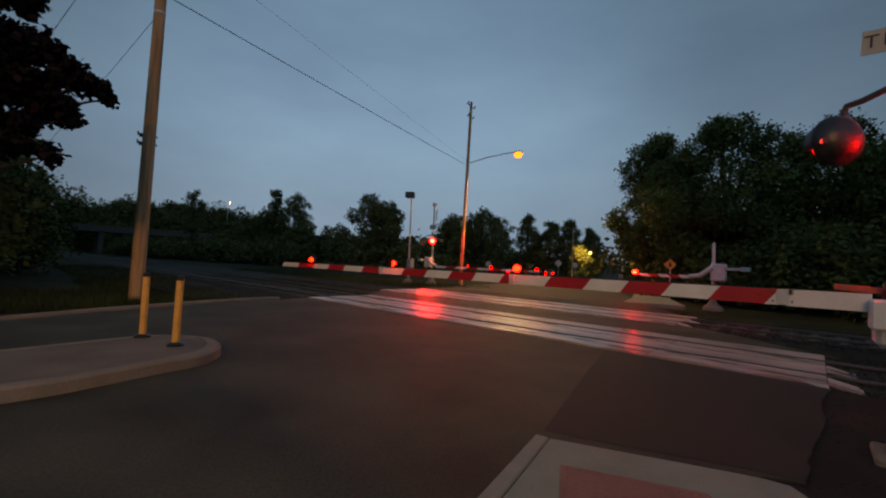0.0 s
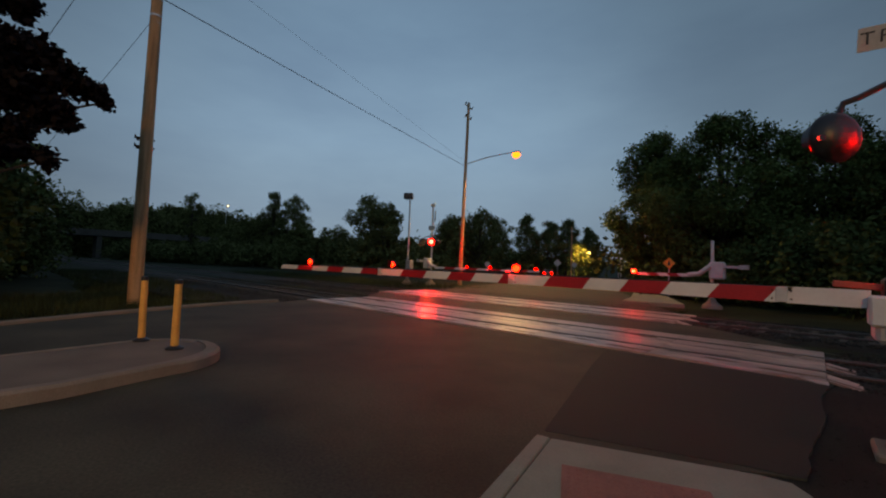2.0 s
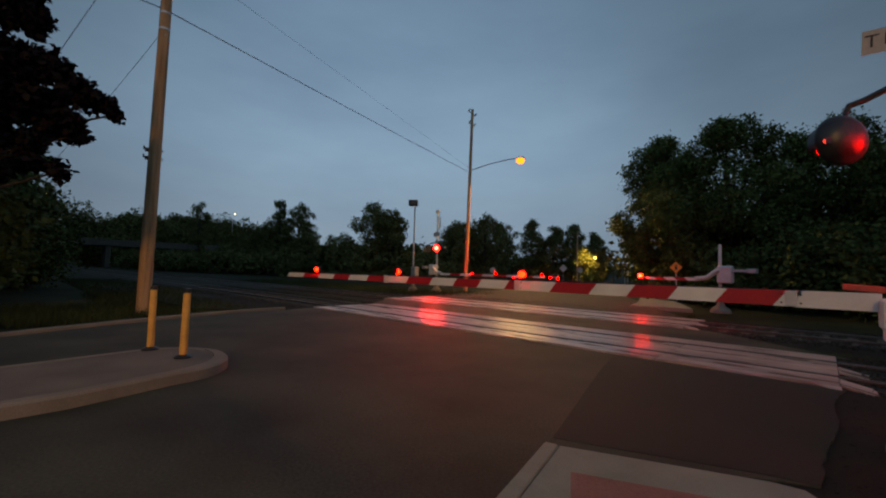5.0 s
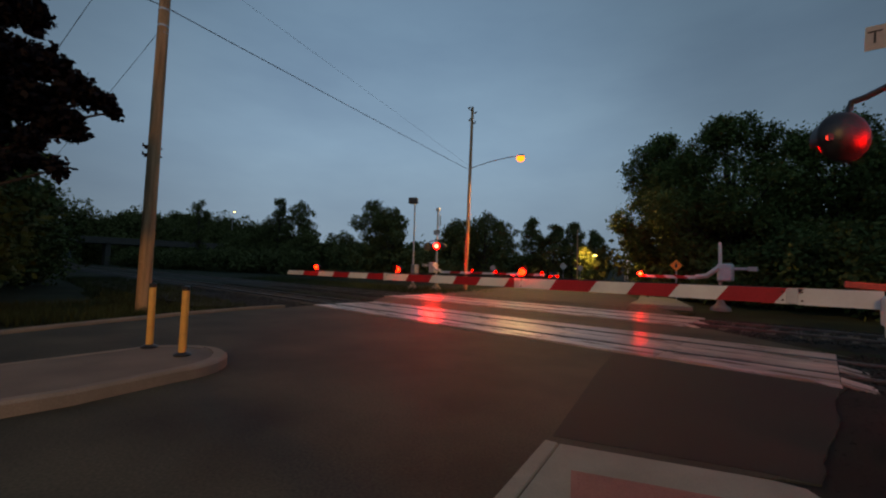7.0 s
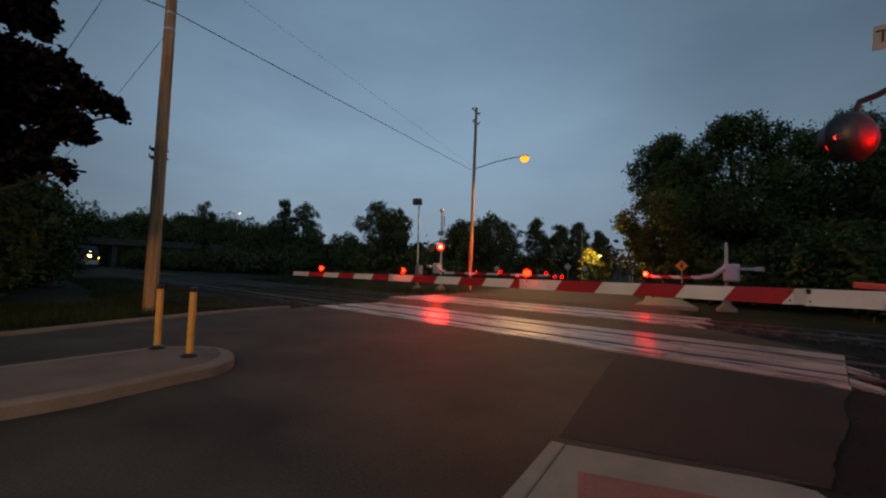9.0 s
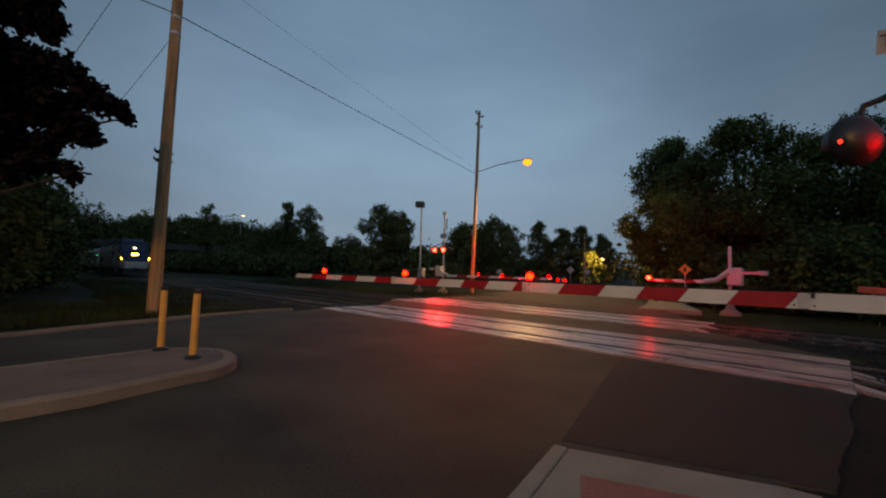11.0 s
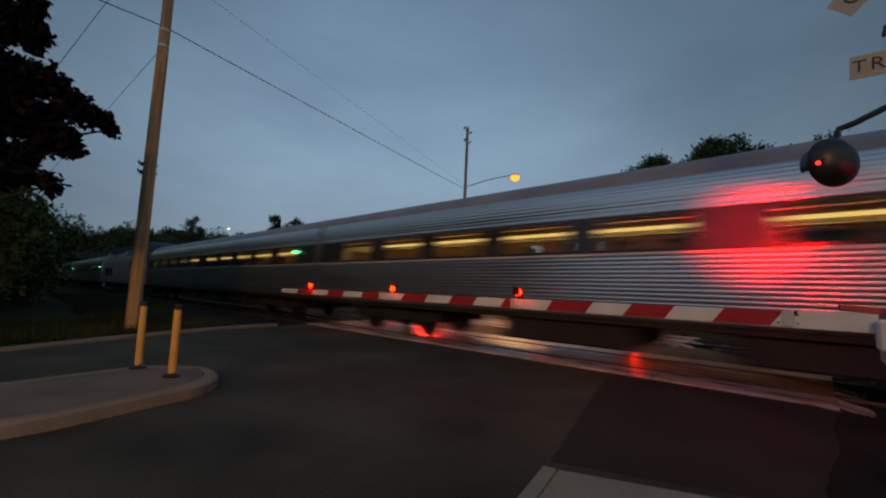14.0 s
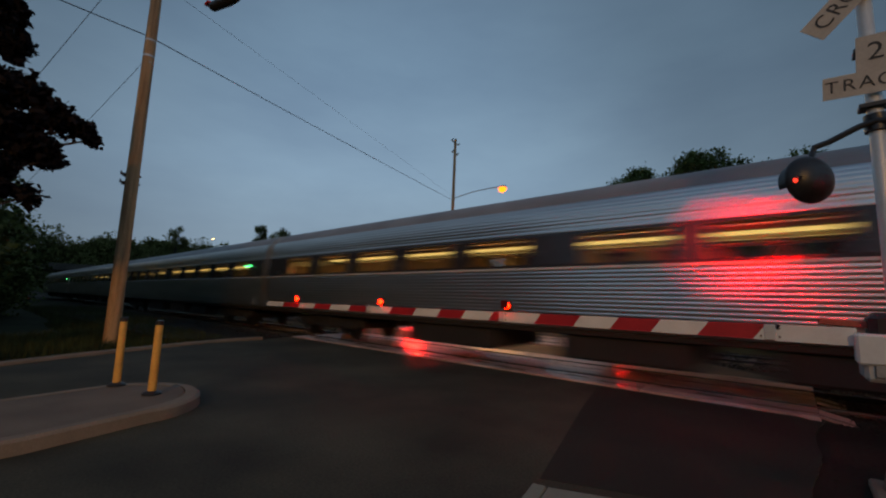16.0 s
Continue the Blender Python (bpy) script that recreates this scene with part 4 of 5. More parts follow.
def far_mast(x, y, h, side, drive_z=1.55):
    t = thing("signal_mast", "slim aluminium signal mast beyond the tracks with a gate drive", "railway signal", "", pose(x, y, -0.05))
    part("base", Geo().turned([(0.42, 0), (0.40, 0.14), (0.20, 0.30), (0.12, 0.5)], 18), CONCRETE, t, "pale flared mast base")
    part("mast", Geo().turned([(0.075, 0.4), (0.07, h), (0.03, h + 0.04)], 16), ALU, t)
    part("gate_drive", Geo().box(-0.30, 0.30, -0.40, 0.1, drive_z - 0.25, drive_z + 0.55, 0.06, pose(side * 0.22, 0, 0)), ALU, t, "pale cast gate drive box")
    part("arm_socket", Geo().tube([(0, -0.45, drive_z + 0.35), (-side * 0.45, -0.45, drive_z - 0.02), (-side * 0.9, -0.45, drive_z - 0.08)], 0.11, 8), ALU, t, "curved arm socket")
    for dy in (-0.36, -0.10):
        part("counterweight_arm", Geo().box(0.0, 1.25, dy - 0.02, dy + 0.02, -0.06, 0.06, 0.01, pose(side * 0.1, 0, drive_z + 0.32, 0, 0, 0 if side > 0 else 180)), GALV, t)
    part("counterweight", Geo().box(0.95, 1.3, -0.4, -0.06, -0.1, 0.1, 0.02, pose(side * 0.1, 0, drive_z + 0.32) @ pose(0, 0 if side > 0 else 0, 0, 0, 0, 0) if side > 0 else pose(-2.2, 0, drive_z + 0.32)), GALV, t)
    return t


m1 = far_mast(-22.05, 22.8, 6.1, -1)
part("crossarm", Geo().tube([(-0.85, -0.1, 3.5), (-0.7, -0.1, 3.75), (0, -0.1, 3.85), (0.35, -0.1, 3.75), (0.5, -0.1, 3.5)], 0.04, 8), BLACK, m1)
flasher(m1, pose(-0.72, -0.3, 3.35, 0, 0, 180 + 40), True, G_RED, 0.32, 0.22, 1.0, 0.17, 0.27)
flasher(m1, pose(0.22, -0.3, 3.35, 0, 0, 180 + 40), False, G_RED, 0.32, 0.22, 1.0, 0.17, 0.27)
flasher(m1, pose(-0.62, 0.42, 3.35), True, G_RED)
flasher(m1, pose(0.22, 0.42, 3.35), False, G_RED)
part("bell", Geo().turned([(0.04, 6.1), (0.17, 6.14), (0.19, 6.26), (0.12, 6.38), (0.03, 6.42)], 16), ALU, m1, "round crossing bell")
for k, a in enumerate((45, -45)):
    plate(m1, "crossbuck_blade", [(-0.6, -0.11), (0.6, -0.11), (0.6, 0.11), (-0.6, 0.11)], 0.008, SIGN, pose(0.35, -0.1 + 0.02 * k, 5.35) @ STAND @ pose(0, 0, 0, 0, -38, 0) @ pose(0, 0, 0, 0, 0, a), "crossbuck blade seen edge-on")
plate(m1, "track_sign", [(-0.34, -0.18), (0.34, -0.18), (0.34, 0.18), (-0.34, 0.18)], 0.008, GALV, pose(0.05, -0.12, 4.45) @ STAND, "small plate")
farb = stripes([-21.2, -20.2, -19.2, -18.2, -17.2, -16.2, -15.2, -14.2, -13.2, -12.4], 0.08, 0.06, 0, 1.2)
gate_arm("gate_arm", -21.2, -12.4, 22.35, 1.33, farb, [(-18.1, 0.16, "left", G_RED_FAR), (-16.05, 0.14, "right", G_RED_FAR), (-12.6, 0.14, "", G_RED_FAR)], "lowered red and white gate arm beyond the tracks", "crossing gates", 1.15)

m2 = far_mast(-3.47, 22.3, 3.1, 1, 1.6)
farb = stripes([-4.3, -4.75, -5.2, -5.65, -6.1, -6.5, -6.8], 0.075, 0.07, 0, -1.2)
g2 = gate_arm("gate_arm", -4.3, -6.8, 21.85, 1.45, farb, [(-6.75, 0.09, "", glow("red_tip_lamp", (1.0, 0.0025, 0.0018), 300.0))], "short red and white footpath gate arm beyond the tracks", "crossing gates", 1.9)
prism_setting("pavement_far", [(-7.9, 25.0), (-9.6, 31.0), (-7.6, 31.0), (-4.6, 22.4), (-7.3, 21.9)], -0.2, 0.03, SLAB, "pale concrete pavement ramp beyond the tracks", "pavement")

# floodlight on a pole
t = thing("floodlight_pole", "floodlight on a slim galvanised pole beyond the tracks", "floodlight", "", pose(-23.55, 21.7, -0.05))
part("base", Geo().turned([(0.40, 0), (0.38, 0.16), (0.16, 0.34), (0.12, 0.5)], 16), CONCRETE, t)
part("pole", Geo().turned([(0.075, 0.4), (0.06, 6.75)], 14), GALV, t)
part("cabinet", Geo().box(-0.05, 0.45, -0.2, 0.2, 0.9, 1.9, 0.03), GALV, t, "small grey cabinet")
part("head", Geo().box(-0.42, 0.30, -0.2, 0.28, 6.72, 7.2, 0.06, pose(-0.12, 0.0, 0, 0, 0, 35)), BLACK, t, "black floodlight head")
part("yoke", Geo().tube([(0, 0, 6.6), (0.05, 0, 6.9), (-0.1, 0, 7.0)], 0.03, 6), BLACK, t)


def road_sign(x, y, h, kind, label, material, turn, r=0.0):
    t = thing("road_sign", label, "road sign", "", pose(x, y, rise(x, y), 0, 0, turn))
    part("post", Geo().box(-0.03, 0.03, -0.02, 0.02, 0, h + 0.2, 0.005), GALV, t)
    n = {"diamond": 4, "round": 20}[kind]
    r = r or (0.55 if kind == "diamond" else 0.42)
    s = r / 0.55
    poly = [(r * math.cos(2 * math.pi * k / n), h + r * math.sin(2 * math.pi * k / n)) for k in range(n)]
    part("plate", Geo().prism(poly, 0.025, 0.032), material, t, "", STAND)
    if material is ORANGE:
        part("symbol", Geo().box(-0.10 * s, 0.10 * s, -0.045, -0.035, h - 0.22 * s, h + 0.1 * s).box(-0.05 * s, 0.05 * s, -0.045, -0.035, h + 0.12 * s, h + 0.24 * s), INK, t, "black pictogram bar")


road_sign(-6.38, 27.0, 2.27, "diamond", "orange diamond warning sign on a steel post", ORANGE, 12, 0.34)
road_sign(-27.6, 55.0, 2.6, "diamond", "back of a grey diamond road sign", SIGN, 30)
road_sign(-36.5, 50.0, 2.1, "round", "back of a grey round road sign", SIGN, 30)
road_sign(-28.0, 61.5, 2.5, "round", "back of a small grey road sign", SIGN, 30)


def parked_car(x, y, turn, label):
    t = thing("car", label, "car", "", pose(x, y, -0.01, 0, 0, turn))
    prof = [(-2.2, 0.35), (-2.25, 0.75), (-2.1, 0.98), (-1.75, 1.05), (-1.2, 1.46), (0.3, 1.48), (1.1, 1.02), (2.0, 0.9), (2.2, 0.6), (2.15, 0.35)]
    part("body", Geo().rings([[(x2, y2, z2 - (0.03 if abs(y2) > 0.8 else 0)) for x2, z2 in prof] for y2 in (-0.86, -0.78, 0.78, 0.86)]), CAR_PAINT, t)
    part("rear_window", Geo().add([(-1.80, -0.65, 1.07), (-1.80, 0.65, 1.07), (-1.28, 0.55, 1.45), (-1.28, -0.55, 1.45)], [(0, 1, 2, 3)]), DARK_GLASS, t, m=pose(-0.03, 0, 0.01))
    for wx in (-1.35, 1.35):
        for wy in (-0.80, 0.80):
            part("wheel", Geo().rod((wx, wy - 0.1, 0.32), (wx, wy + 0.1, 0.32), 0.32, n=18), BLACK, t)
    for wy in (-0.68, 0.68):
        part("tail_light", Geo().box(-2.30, -2.20, wy - 0.17, wy + 0.17, 0.70, 0.92, 0.02), G_RED_FAR, t, "glowing red tail light")


parked_car(-45.5, 71, 116, "dark car with red tail lights on the far road")
parked_car(-39.0, 74, 116, "second dark car with red tail lights waiting on the far road")

# road bridge over the line
t = thing("road_bridge", "concrete road bridge crossing the railway in the distance", "bridge", "", pose(-200, 0, -0.16))
part("deck", Geo().box(-5, 5, -30, 85, 8.2, 9.4, 0.1), BRIDGE, t)
part("parapet", Geo().box(4.7, 5.0, -30, 85, 9.4, 10.6, 0.05), BRIDGE, t)
part("parapet", Geo().box(-5.0, -4.7, -30, 85, 9.4, 10.6, 0.05), BRIDGE, t)
for y in (-6, 3.5, 25, 45, 65):
    part("pier", Geo().box(-4, 4, y - 0.8, y + 0.8, 0, 8.2, 0.1), BRIDGE, t)
part("abutment", Geo().box(-5, 5, -30, -16, 0, 8.2, 0.1), BRIDGE, t)


# ---- train ----
V, NOSE_AT, T_AT = 35.0, -9.1, 12.8
# the nose along the line while the train comes up to the crossing
COMING = ((0.0, -294.0), (3.0, -231.0), (6.0, -168.0), (9.1, -103.0), (10.0, -84.0), (10.8, -66.6), (11.4, -52.9), (11.9, -38.9), (12.4, -22.9))


def truck(parent, x, wheel_r, gap):
    b = part("truck", Geo().box(x - 0.5, x + 0.5, -1.18, 1.18, 0.35, 0.85, 0.06), UNDER, parent, "black truck bolster")
    for s in (-1, 1):
        part("side_frame", Geo().box(x - gap - 0.7, x + gap + 0.7, s * 1.035 - 0.085, s * 1.035 + 0.085, 0.42, 0.72, 0.05), UNDER, b)
    for dx in (-gap, gap):
        part("axle", Geo().box(x + dx - 0.28, x + dx + 0.28, -1.2, 1.2, 0.36, 0.62, 0.04), UNDER, b)
    for dx in (-gap, gap):
        for s in (-1, 1):
            part("wheel", Geo().turned([(wheel_r, -0.065), (wheel_r, 0.05), (wheel_r + 0.025, 0.065), (wheel_r * 0.8, 0.07), (0.1, 0.05)], 28, pose(x + dx, s * 0.76, wheel_r, 90 * s, 0, 0)), RAIL, b, "steel wheel")


def locomotive():
    """Nose at x = 0, tail at x = -20.7; z from the rail."""
    t = thing("locomotive", "silver diesel locomotive with a dark blue roof and sloped nose", "locomotive", "train")
    xs = [0.0, 0.10, 0.3, 0.7, 0.9, 1.3, 1.9, 2.4, 3.1, 3.8, 4.6, 6.3, 8, 9.6, 11.5, 13.5, 16, 18, 20.4, 20.7]
    top = np.interp(xs, [0, 0.1, 0.3, 0.7, 1.3, 1.9, 2.4, 3.2, 4, 21], [1.78, 1.96, 2.2, 2.62, 3.40, 4.08, 4.42, 4.58, 4.58, 4.58])
    wid = np.interp(xs, [0, 0.1, 0.3, 0.7, 1.3, 20.4, 20.7], [1.05, 1.18, 1.32, 1.45, 1.52, 1.52, 1.48])
    split = np.minimum(np.interp(xs, [0, 0.5, 0.9, 3.1, 4.6, 9.6, 13.5, 18, 20.7], [2.3, 2.48, 2.64, 3.70, 4.05, 4.10, 3.84, 3.88, 4.30]), top - 0.02)

    def half(w, z):
        return w * (1 - 0.30 * max(0.0, (z - 3.1) / 1.4))

    low, high = [], []
    for x, tp, w, sp in zip(xs, top, wid, split):
        zs = [0.95, 1.1] + [1.1 + (sp - 1.1) * k / 5 for k in range(1, 6)]
        a = [(half(w, z) - (0.06 if z < 1.0 else 0), z) for z in zs]
        low.append([(-x, -y, z) for y, z in a] + [(-x, y, z) for y, z in a[::-1]])
        zu = [sp + (tp - sp) * k / 4 for k in range(5)]
        b = [(half(w, z), z) for z in zu]
        e = half(w, tp)
        b += [(e * 0.86, tp + 0.045), (e * 0.45, tp + 0.075)]
        high.append([(-x, -y, z) for y, z in b] + [(-x, y, z) for y, z in b[::-1]])
    part("body", Geo().rings(low), LOCO_GREY, t, "silver-grey body side")
    part("roof_and_cab", Geo().rings(high), LOCO_BLUE, t, "dark blue cab and roof")
    part("pilot", Geo().rings([[(-0.02, -1.1, 0.95), (-0.02, 1.1, 0.95), (0.12, 1.15, 0.22), (0.12, -1.15, 0.22)], [(-1.2, -1.3, 0.95), (-1.2, 1.3, 0.95), (-1.0, 1.3, 0.22), (-1.0, -1.3, 0.22)]]), UNDER, t, "black pilot plate")
    part("coupler", Geo().box(-0.3, 0.35, -0.16, 0.16, 0.75, 1.05, 0.04), UNDER, t)
    part("underframe", Geo().box(-20.4, -1.0, -1.3, 1.3, 0.72, 0.97, 0.02), UNDER, t)
    part("fuel_tank", Geo().rings([[(x, -1.25, 0.85), (x, -1.35, 0.55), (x, -0.9, 0.25), (x, 0.9, 0.25), (x, 1.35, 0.55), (x, 1.25, 0.85)] for x in (-13.4, -7.6)]), UNDER, t, "black fuel tank")
    for x in (-4.4, -16.6):
        truck(t, x, 0.51, 1.38)
    # front: windscreens and lamps
    for y0, y1 in ((-1.18, -0.06), (0.06, 1.18)):
        part("windscreen", Geo().add([(-1.0, y0 * 0.98, 3.06), (-1.0, y1 * 0.98, 3.06), (-1.75, y1 * 0.92, 3.95), (-1.75, y0 * 0.92, 3.95)], [(0, 1, 2, 3)]), DARK_GLASS, t, "dark windscreen", pose(0.035, 0, 0.035))
    for z, mt, w, h, x in ((2.62, G_HEAD, 0.28, 0.09, -0.66), (3.50, G_HEAD_TOP, 0.15, 0.05, -1.18)):
        for y in (-w * 0.62, w * 0.62):
            part("headlight", Geo().turned([(w * 0.5, 0.0), (w * 0.5, 0.05), (w * 0.3, 0.07)], 16, pose(x - 0.02, y, z, 0, 78, 0)), mt, t, "glowing headlight")
        part("headlight_frame", Geo().box(x - 0.12, x - 0.015, -w * 1.3, w * 1.3, z - h * 2, z + h * 2, 0.02), BLACK, t)
    for y in (-0.86, 0.86):
        part("ditch_light", Geo().turned([(0.13, 0.0), (0.13, 0.06), (0.08, 0.09)], 16, pose(-0.55, y * 1.5, 2.14, 0, 80, 0)), G_DITCH, t, "glowing ditch light")
    for s in (-1, 1):
        def panel(name, xa, xb, za, zb, material, label="", off=0.012):
            n = 1.52
            ya, yb = half(n, za), half(n, zb)
            vs = [(-xa, s * (ya + off), za), (-xb, s * (ya + off), za), (-xb, s * (yb + off), zb), (-xa, s * (yb + off), zb)]
            vs += [(p[0], p[1] - s * (off + 0.02), p[2]) for p in vs]
            part(name, Geo().add(vs, [(0, 1, 2, 3), (4, 5, 6, 7), (0, 1, 5, 4), (1, 2, 6, 5), (2, 3, 7, 6), (3, 0, 4, 7)]), material, t, label, smooth=0)

        panel("cab_window", 1.75, 2.55, 2.82, 3.25, DARK_GLASS, "dark cab side window")
        panel("cab_door", 4.1, 4.85, 1.3, 3.25, LOCO_GREY, "body side door")
        panel("grille", 7.1, 8.1, 3.58, 4.10, UNDER, "black intake grille")
        panel("grille", 8.7, 9.4, 3.55, 4.10, UNDER, "black intake grille")
        panel("grille", 4.75, 6.4, 3.66, 4.06, LOCO_BLUE, "dark recessed roof panel")
        panel("grille", 14.6, 15.3, 3.45, 3.80, UNDER, "black intake grille")
        panel("louvre", 15.2, 16.75, 1.64, 2.48, UNDER, "black louvred panel")
        panel("louvre", 17.15, 19.0, 1.64, 2.48, UNDER, "black louvred panel")
        panel("number_board", 19.1, 19.6, 3.20, 3.38, WHITE, "pale blank board")
        panel("access_plate", 10.8, 11.4, 1.62, 2.05, ROOF, "small dull access plate")
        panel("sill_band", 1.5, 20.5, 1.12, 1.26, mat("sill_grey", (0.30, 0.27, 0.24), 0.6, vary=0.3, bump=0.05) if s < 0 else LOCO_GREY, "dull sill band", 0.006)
        # plain swoosh shapes
        for k in range(3):
            vs = [(-4.7 - 0.85 * k, s * 1.528, 2.95), (-5.45 - 0.85 * k, s * 1.528, 2.95), (-5.8 - 0.55 * k, s * 1.528, 2.55), (-5.7 - 0.40 * k, s * 1.528, 2.12 + 0.12 * k), (-5.1 - 0.7 * k, s * 1.528, 2.6)]
            part("emblem", Geo().add(vs, [(0, 1, 2, 3, 4)]), LOCO_BLUE, t, "dark blue slanted emblem bar", smooth=0)
        part("lettering_bar", Geo().box(-7.3, -4.7, s * 1.53 - 0.004, s * 1.53 + 0.004, 3.03, 3.10), LOCO_BLUE, t, "dark lettering bar")
        part("cab_steps", Geo().box(-4.55, -4.0, s * 1.36 - 0.10, s * 1.36 + 0.10, 0.48, 0.93, 0.03).box(-4.5, -4.05, s * 1.50 - 0.03, s * 1.50 + 0.03, 0.62, 0.67), LOCO_GREY, t, "pale step box")
        part("rear_steps", Geo().box(-20.5, -20.0, s * 1.40 - 0.08, s * 1.40 + 0.08, 0.35, 0.93, 0.03), LOCO_GREY, t, "pale step box")
        for x in (3.3, 6.45, 9.8, 13.6, 20.1):
            part("seam", Geo().box(-x - 0.02, -x + 0.02, s * 1.526 - 0.003, s * 1.526 + 0.003, 1.28, 3.1), ROOF, t, "dull panel seam")
        part("handrail", Geo().rod((-4.0, s * 1.58, 1.2), (-4.0, s * 1.58, 2.6), 0.02).rod((-4.95, s * 1.58, 1.2), (-4.95, s * 1.58, 2.6), 0.02), ALU, t)
    for x in (11.5, 13.2, 17.5, 19.0):
        part("roof_fan", Geo().turned([(0.62, 4.55), (0.62, 4.68), (0.5, 4.70)], 20, pose(-x, 0, 0)), UNDER, t, "dark roof fan")
    part("roof_hatch", Geo().box(-10.4, -6.2, -0.6, 0.6, 4.55, 4.66, 0.04), LOCO_BLUE, t)
    part("roof_horn", Geo().box(-3.9, -3.4, -0.25, 0.25, 4.5, 4.72, 0.05), UNDER, t, "roof horn")
    part("tail_diaphragm", Geo().box(-20.95, -20.7, -0.6, 0.6, 1.2, 3.3, 0.05), UNDER, t)
    return t


def coach():
    """Front end at x = -0.2, rear at x = -25.7; z from the rail."""
    t = thing("passenger_coach", "fluted stainless steel passenger coach with lit windows", "railway coach", "train")
    L0, L1 = -0.22, -25.68

    def curve(z):
        """Half width at a height."""
        if z < 2.2:
            return 1.60 - 0.05 * ((2.2 - z) / 1.25) ** 2
        if z < 3.05:
            return 1.60 - 0.10 * ((z - 2.2) / 0.85) ** 2
        a = (z - 3.05) / (4.16 - 3.05)
        return 1.50 * math.sqrt(max(0.0, 1 - a ** 2.3))

    def flutes(z0, z1, pitch, depth):
        out, z = [], z0
        while z < z1 - 1e-6:
            zn = min(z + pitch, z1)
            out += [(curve(z + (zn - z) * k / 6) + depth * math.sin(math.pi * k / 6), z + (zn - z) * k / 6) for k in range(6)]
            z = zn
        return out + [(curve(z1), z1)]

    ends = (L0, L1)
    for s in (-1, 1):
        for name, prof, material, label in (("lower_side", [(1.45, 0.92), (1.56, 0.98), (1.565, 1.18)] + flutes(1.2, 2.20, 0.083, 0.009), STEEL, "fluted stainless lower side"),
                                            ("upper_side", flutes(2.94, 3.60, 0.083, 0.009), STEEL, "fluted stainless upper side")):
            part(name, Geo().rings([[(x, s * y, z) for y, z in prof] for x in ends], closed=False, caps=False), material, t, label, smooth=48)
        # window band with openings
        zs = (2.20, 2.26, 2.88, 2.94)
        mid = (L0 + L1) / 2
        wins = []
        for sg in (-1, 1):
            for k in range(5):
                a = mid + sg * (0.62 + 2.25 * k)
                b = a + sg * 1.62
                wins.append((min(a, b), max(a, b)))
        wins.sort()
        g = Geo()

        def slab(xa, xb, za, zb):
            g.add([(xa, s * curve(za), za), (xb, s * curve(za), za), (xb, s * curve(zb), zb), (xa, s * curve(zb), zb),
                   (xa, s * (curve(za) - 0.06), za), (xb, s * (curve(za) - 0.06), za), (xb, s * (curve(zb) - 0.06), zb), (xa, s * (curve(zb) - 0.06), zb)],
                  [(0, 1, 2, 3), (4, 5, 6, 7), (0, 1, 5, 4), (3, 2, 6, 7), (0, 3, 7, 4), (1, 2, 6, 5)])

        slab(L1, L0, zs[0], zs[1]), slab(L1, L0, zs[2], zs[3])
        edge = L1
        for a, b in wins:
            slab(edge, a, zs[1], zs[2])
            edge = b
        slab(edge, L0, zs[1], zs[2])
        part("window_band", g, BAND, t, "dark window band", smooth=0)
        for a, b in wins:
            p = part("window_pane", Geo().add([(a, s * (curve(zs[1]) - 0.03), zs[1]), (b, s * (curve(zs[1]) - 0.03), zs[1]), (b, s * (curve(zs[2]) - 0.03), zs[2]), (a, s * (curve(zs[2]) - 0.03), zs[2]),
                                              (a, s * (curve(zs[1]) - 0.038), zs[1]), (b, s * (curve(zs[1]) - 0.038), zs[1]), (b, s * (curve(zs[2]) - 0.038), zs[2]), (a, s * (curve(zs[2]) - 0.038), zs[2])],
                                             [(0, 1, 2, 3), (7, 6, 5, 4), (0, 4, 5, 1), (1, 5, 6, 2), (2, 6, 7, 3), (3, 7, 4, 0)]), GLASS, t, "window pane", smooth=0)
            p.visible_shadow = False
        part("door", Geo().box(-1.75, -0.95, s * 1.575 - 0.012, s * 1.575 + 0.012, 1.0, 2.15, 0.005), STEEL, t, "entrance door")
        part("trim_strip", Geo().box(L1, L0, s * 1.612 - 0.008, s * 1.612 + 0.008, 2.15, 2.20), ALU, t, "bright trim strip")
    prof = [(curve(z), z) for z in (3.6, 3.72, 3.84, 3.95, 4.04, 4.11, 4.15)]
    part("roof", Geo().rings([[(x, -y, z) for y, z in prof] + [(x, 0, 4.16)] + [(x, y, z) for y, z in prof[::-1]] for x in ends], closed=False, caps=False), ROOF, t, "dull rounded roof")
    end = [(-curve(z), z) for z in (0.95, 1.5, 2.2, 2.8, 3.2, 3.5, 3.85, 4.1)] + [(0, 4.15)] + [(curve(z), z) for z in (4.1, 3.85, 3.5, 3.2, 2.8, 2.2, 1.5, 0.95)]
    for x in ends:
        part("end_wall", Geo().rings([[(x + d, y, z) for y, z in end] for d in (-0.03, 0.03)]), STEEL, t, "end wall")
        k = 0.22 if x > -5 else -0.22
        part("diaphragm", Geo().box(min(x, x + k), max(x, x + k), -0.6, 0.6, 1.1, 3.25, 0.04), UNDER, t, "black rubber gangway")
    part("floor_frame", Geo().box(L1, L0, -1.42, 1.42, 0.80, 1.02, 0.02), UNDER, t, "underframe")
    part("ceiling_panel", Geo().box(L1 + 0.1, L0 - 0.1, -1.3, 1.3, 3.08, 3.12), BEIGE, t, "cabin ceiling")
    part("cabin_floor", Geo().box(L1 + 0.1, L0 - 0.1, -1.45, 1.45, 1.3, 1.34), SEAT, t)
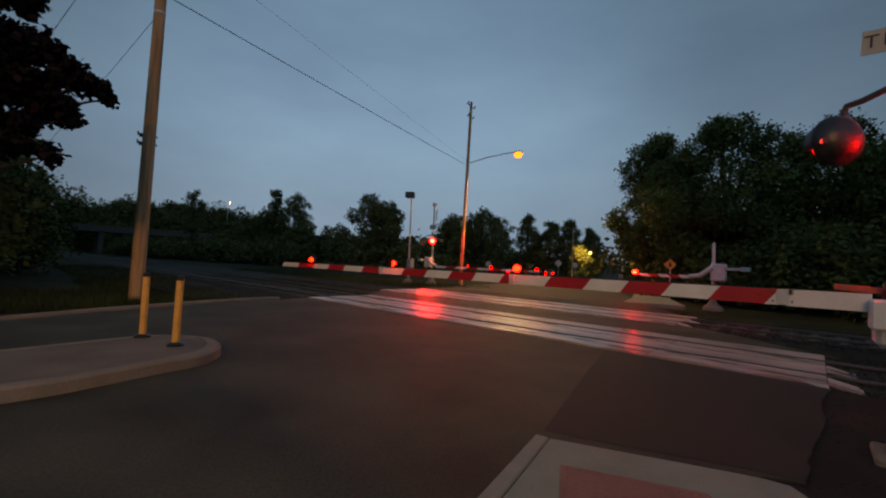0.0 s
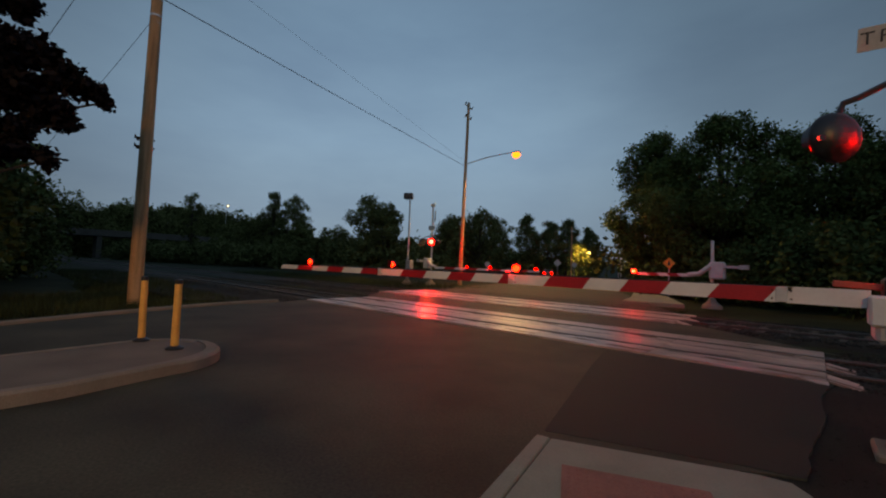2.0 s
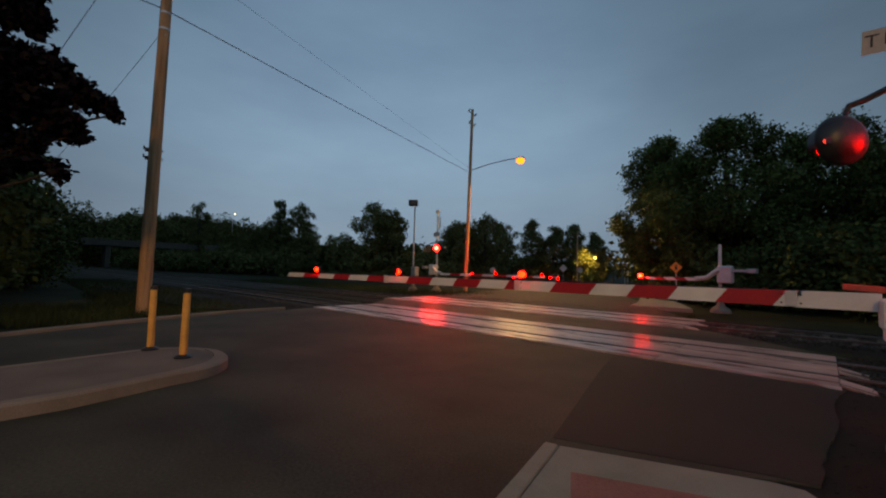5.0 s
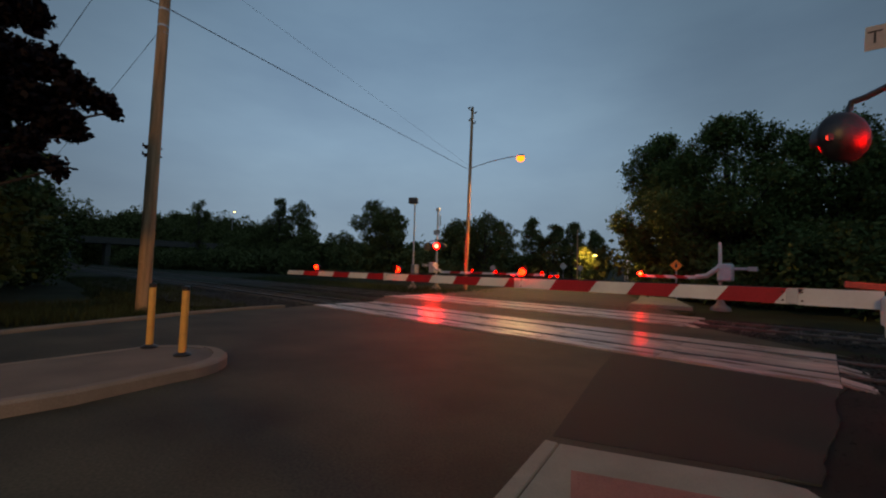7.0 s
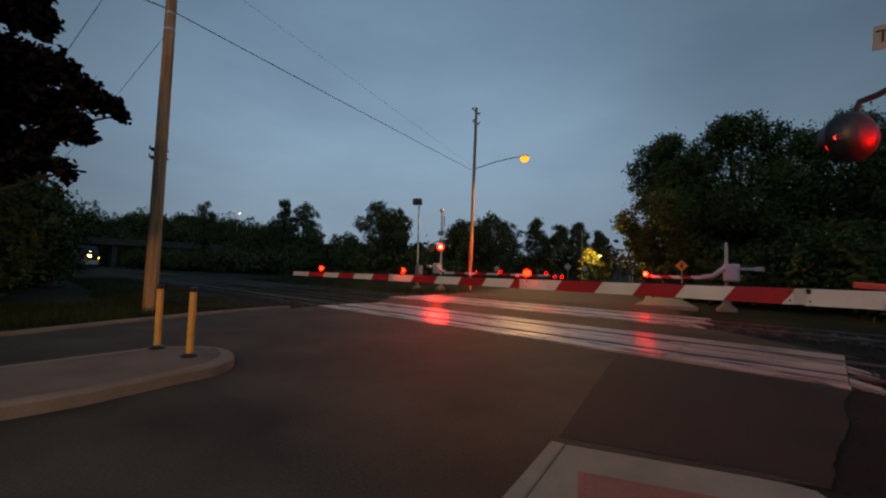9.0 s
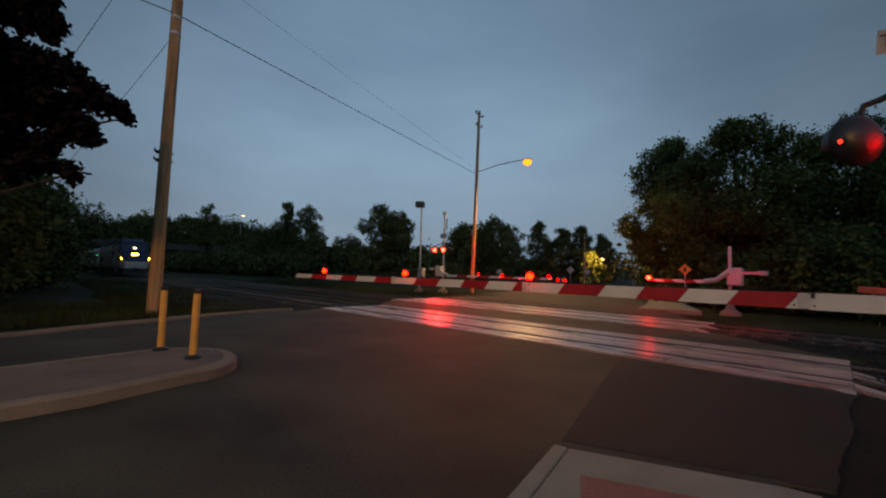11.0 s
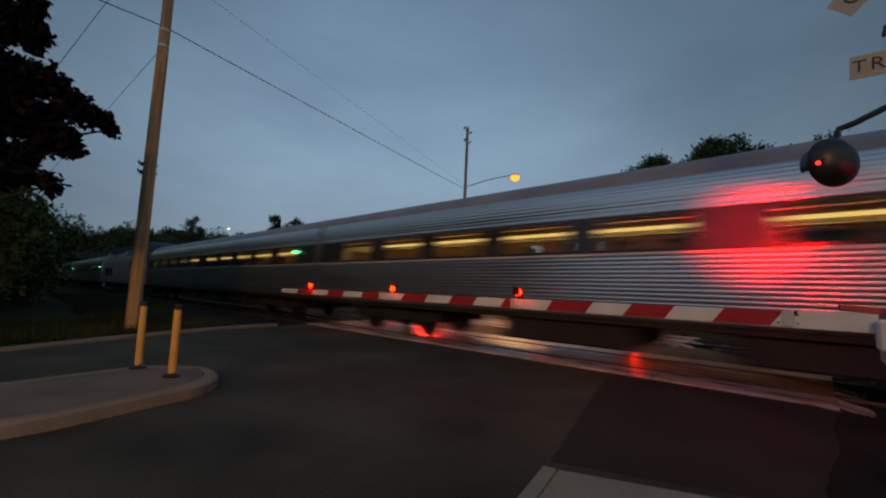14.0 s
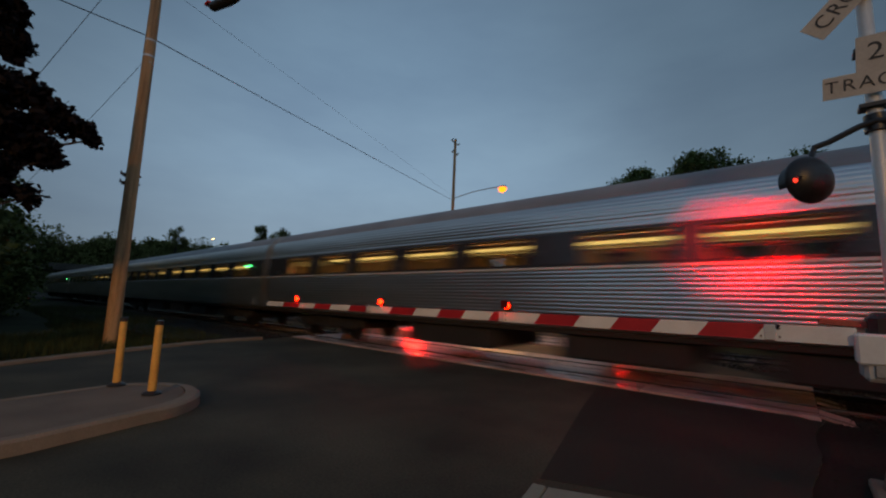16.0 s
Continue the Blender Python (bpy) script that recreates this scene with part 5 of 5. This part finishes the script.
    for y in (-1.15, 1.15):
        part("ceiling_light", Geo().box(L1 + 0.6, L0 - 0.6, y - 0.14, y + 0.14, 3.03, 3.075), G_CEIL, t, "long warm ceiling light")
        part("luggage_rack", Geo().box(L1 + 0.6, L0 - 0.6, y - 0.22 + 0.1 * (1 if y > 0 else -1), y + 0.22 + 0.1 * (1 if y > 0 else -1), 2.80, 2.83), BEIGE, t)
    seat = Geo().box(-0.08, 0.08, -0.5, 0.5, 1.75, 2.60, 0.04).box(-0.08, 0.45, -0.5, 0.5, 1.68, 1.82, 0.04).mesh("seat", SEAT)
    for k in range(22):
        for y in (-0.88, 0.88):
            ob = part("seat", seat, SEAT, t)
            ob.location = (L0 - 1.6 - 1.05 * k, y, 0)
    for xa, xb in ((-9.4, -7.2), (-13.0, -10.4), (-17.6, -14.6)):
        part("equipment_box", Geo().box(xa, xb, -1.3, 1.3, 0.30, 0.82, 0.05), UNDER, t, "black equipment box")
    for x in (-4.0, -21.9):
        truck(t, x, 0.46, 1.27)
    for s in (-1, 1):
        part("marker_light", Geo().box(-1.85, -1.55, s * 1.60 - 0.03, s * 1.60 + 0.03, 2.66, 2.72, 0.008), G_GREEN, t, "green door marker light")
    part("coupler", Geo().box(-0.3, 0.1, -0.15, 0.15, 0.55, 0.85, 0.03), UNDER, t)
    return t


RAILTOP = 0.10
first = locomotive()
second = copy_thing(first, pose(0, 0, 0))
for ob in second.children_recursive:
    if ob.name.startswith(("headlight.", "ditch_light")) and "frame" not in ob.name:
        ob.data = ob.data.copy()
        ob.data.materials[0] = DARK_GLASS
        ob["label"] = "unlit lamp"
c1 = coach()
offsets = [(first, 0.0), (c1, 20.95)]
at = 20.95 + 25.75
offsets.append((copy_thing(c1, pose(0, 0, 0)), at))
at += 25.75
offsets.append((second, at))
at += 20.95 + 0.45
for k in range(4):
    offsets.append((copy_thing(c1, pose(0, 0, 0)), at))
    at += 25.9

# ---- crossing panels and sleepers, piece by piece ----
for cy, xa, xb in TRACKS:
    bed = setting("crossing_bed", Geo().box(xa, xb, cy - 1.55, cy + 1.55, -0.3, -0.09), UNDER, "dark bed under the crossing panels", "crossing")
    n = 6
    for ya, yb in ((cy - 1.56, cy - 0.835), (cy - 0.655, cy + 0.655), (cy + 0.835, cy + 1.56)):
        w = (xb - xa) / n
        me = Geo().box(0.008, w - 0.008, ya - cy, yb - cy, -0.12, 0.03, 0.012).mesh("panel", PANEL)
        for k in range(n):
            ob = part("panel", me, PANEL, bed)
            ob.location = (xa + w * k, cy, 0.002 * ((k * 7) % 3))
    for yy in (cy - 1.2, cy):
        g = Geo().add([(xb, yy - 0.28, 0.03), (xb, yy + 0.28, 0.03), (xb + 0.55, yy + 0.05, -0.06), (xb + 0.55, yy - 0.42, -0.06), (xb, yy - 0.28, 0.0), (xb, yy + 0.28, 0.0), (xb + 0.55, yy + 0.05, -0.1), (xb + 0.55, yy - 0.42, -0.1)],
                      [(0, 1, 2, 3), (4, 5, 6, 7), (0, 1, 5, 4), (1, 2, 6, 5), (2, 3, 7, 6), (3, 0, 4, 7)])
        part("end_deflector", g, PANEL, bed, "sloped panel end plate")
    g = Geo().add([(xb - 0.30, cy - 1.565, 0.028), (xb, cy - 1.565, 0.028), (xb + 0.01, cy - 1.75, -0.012), (xb - 0.30, cy - 1.565, 0.018), (xb, cy - 1.565, 0.0), (xb + 0.01, cy - 1.75, -0.03)], [(0, 1, 2), (5, 4, 3), (0, 3, 4, 1), (1, 4, 5, 2), (2, 5, 3, 0)])
    part("corner_flap", g, PANEL, bed, "bent corner flap")
    tie = Geo().box(-0.115, 0.115, -1.3, 1.3, -0.2, -0.02, 0.01).mesh("sleeper", TIE)
    rails = [tagged(thing("sleeper_row", "row of dark wooden sleepers under the rails", "sleepers"), kind="structure") for _ in range(2)]
    for k in range(70):
        ob = part("sleeper", tie, TIE, rails[0])
        ob.location = (xa - 0.4 - 0.55 * k, cy, -0.005 * (k % 2))
    for k in range(24):
        ob = part("sleeper", tie, TIE, rails[1])
        ob.location = (xb + 0.9 + 0.55 * k, cy, -0.005 * (k % 2))


def motions():
    for ob, back in offsets:
        walk(ob, [(t, pose(x - back, 9.65, RAILTOP)) for t, x in COMING] + [(t, pose(NOSE_AT + V * (t - T_AT) - back, 9.65, RAILTOP)) for t in (12.8, 13.4, 14.2, 15.0, 16.0)])
    for s, left, opened, shut in SHUTTERS:
        walk(s, shutter_rows(left, opened, shut))


motions()
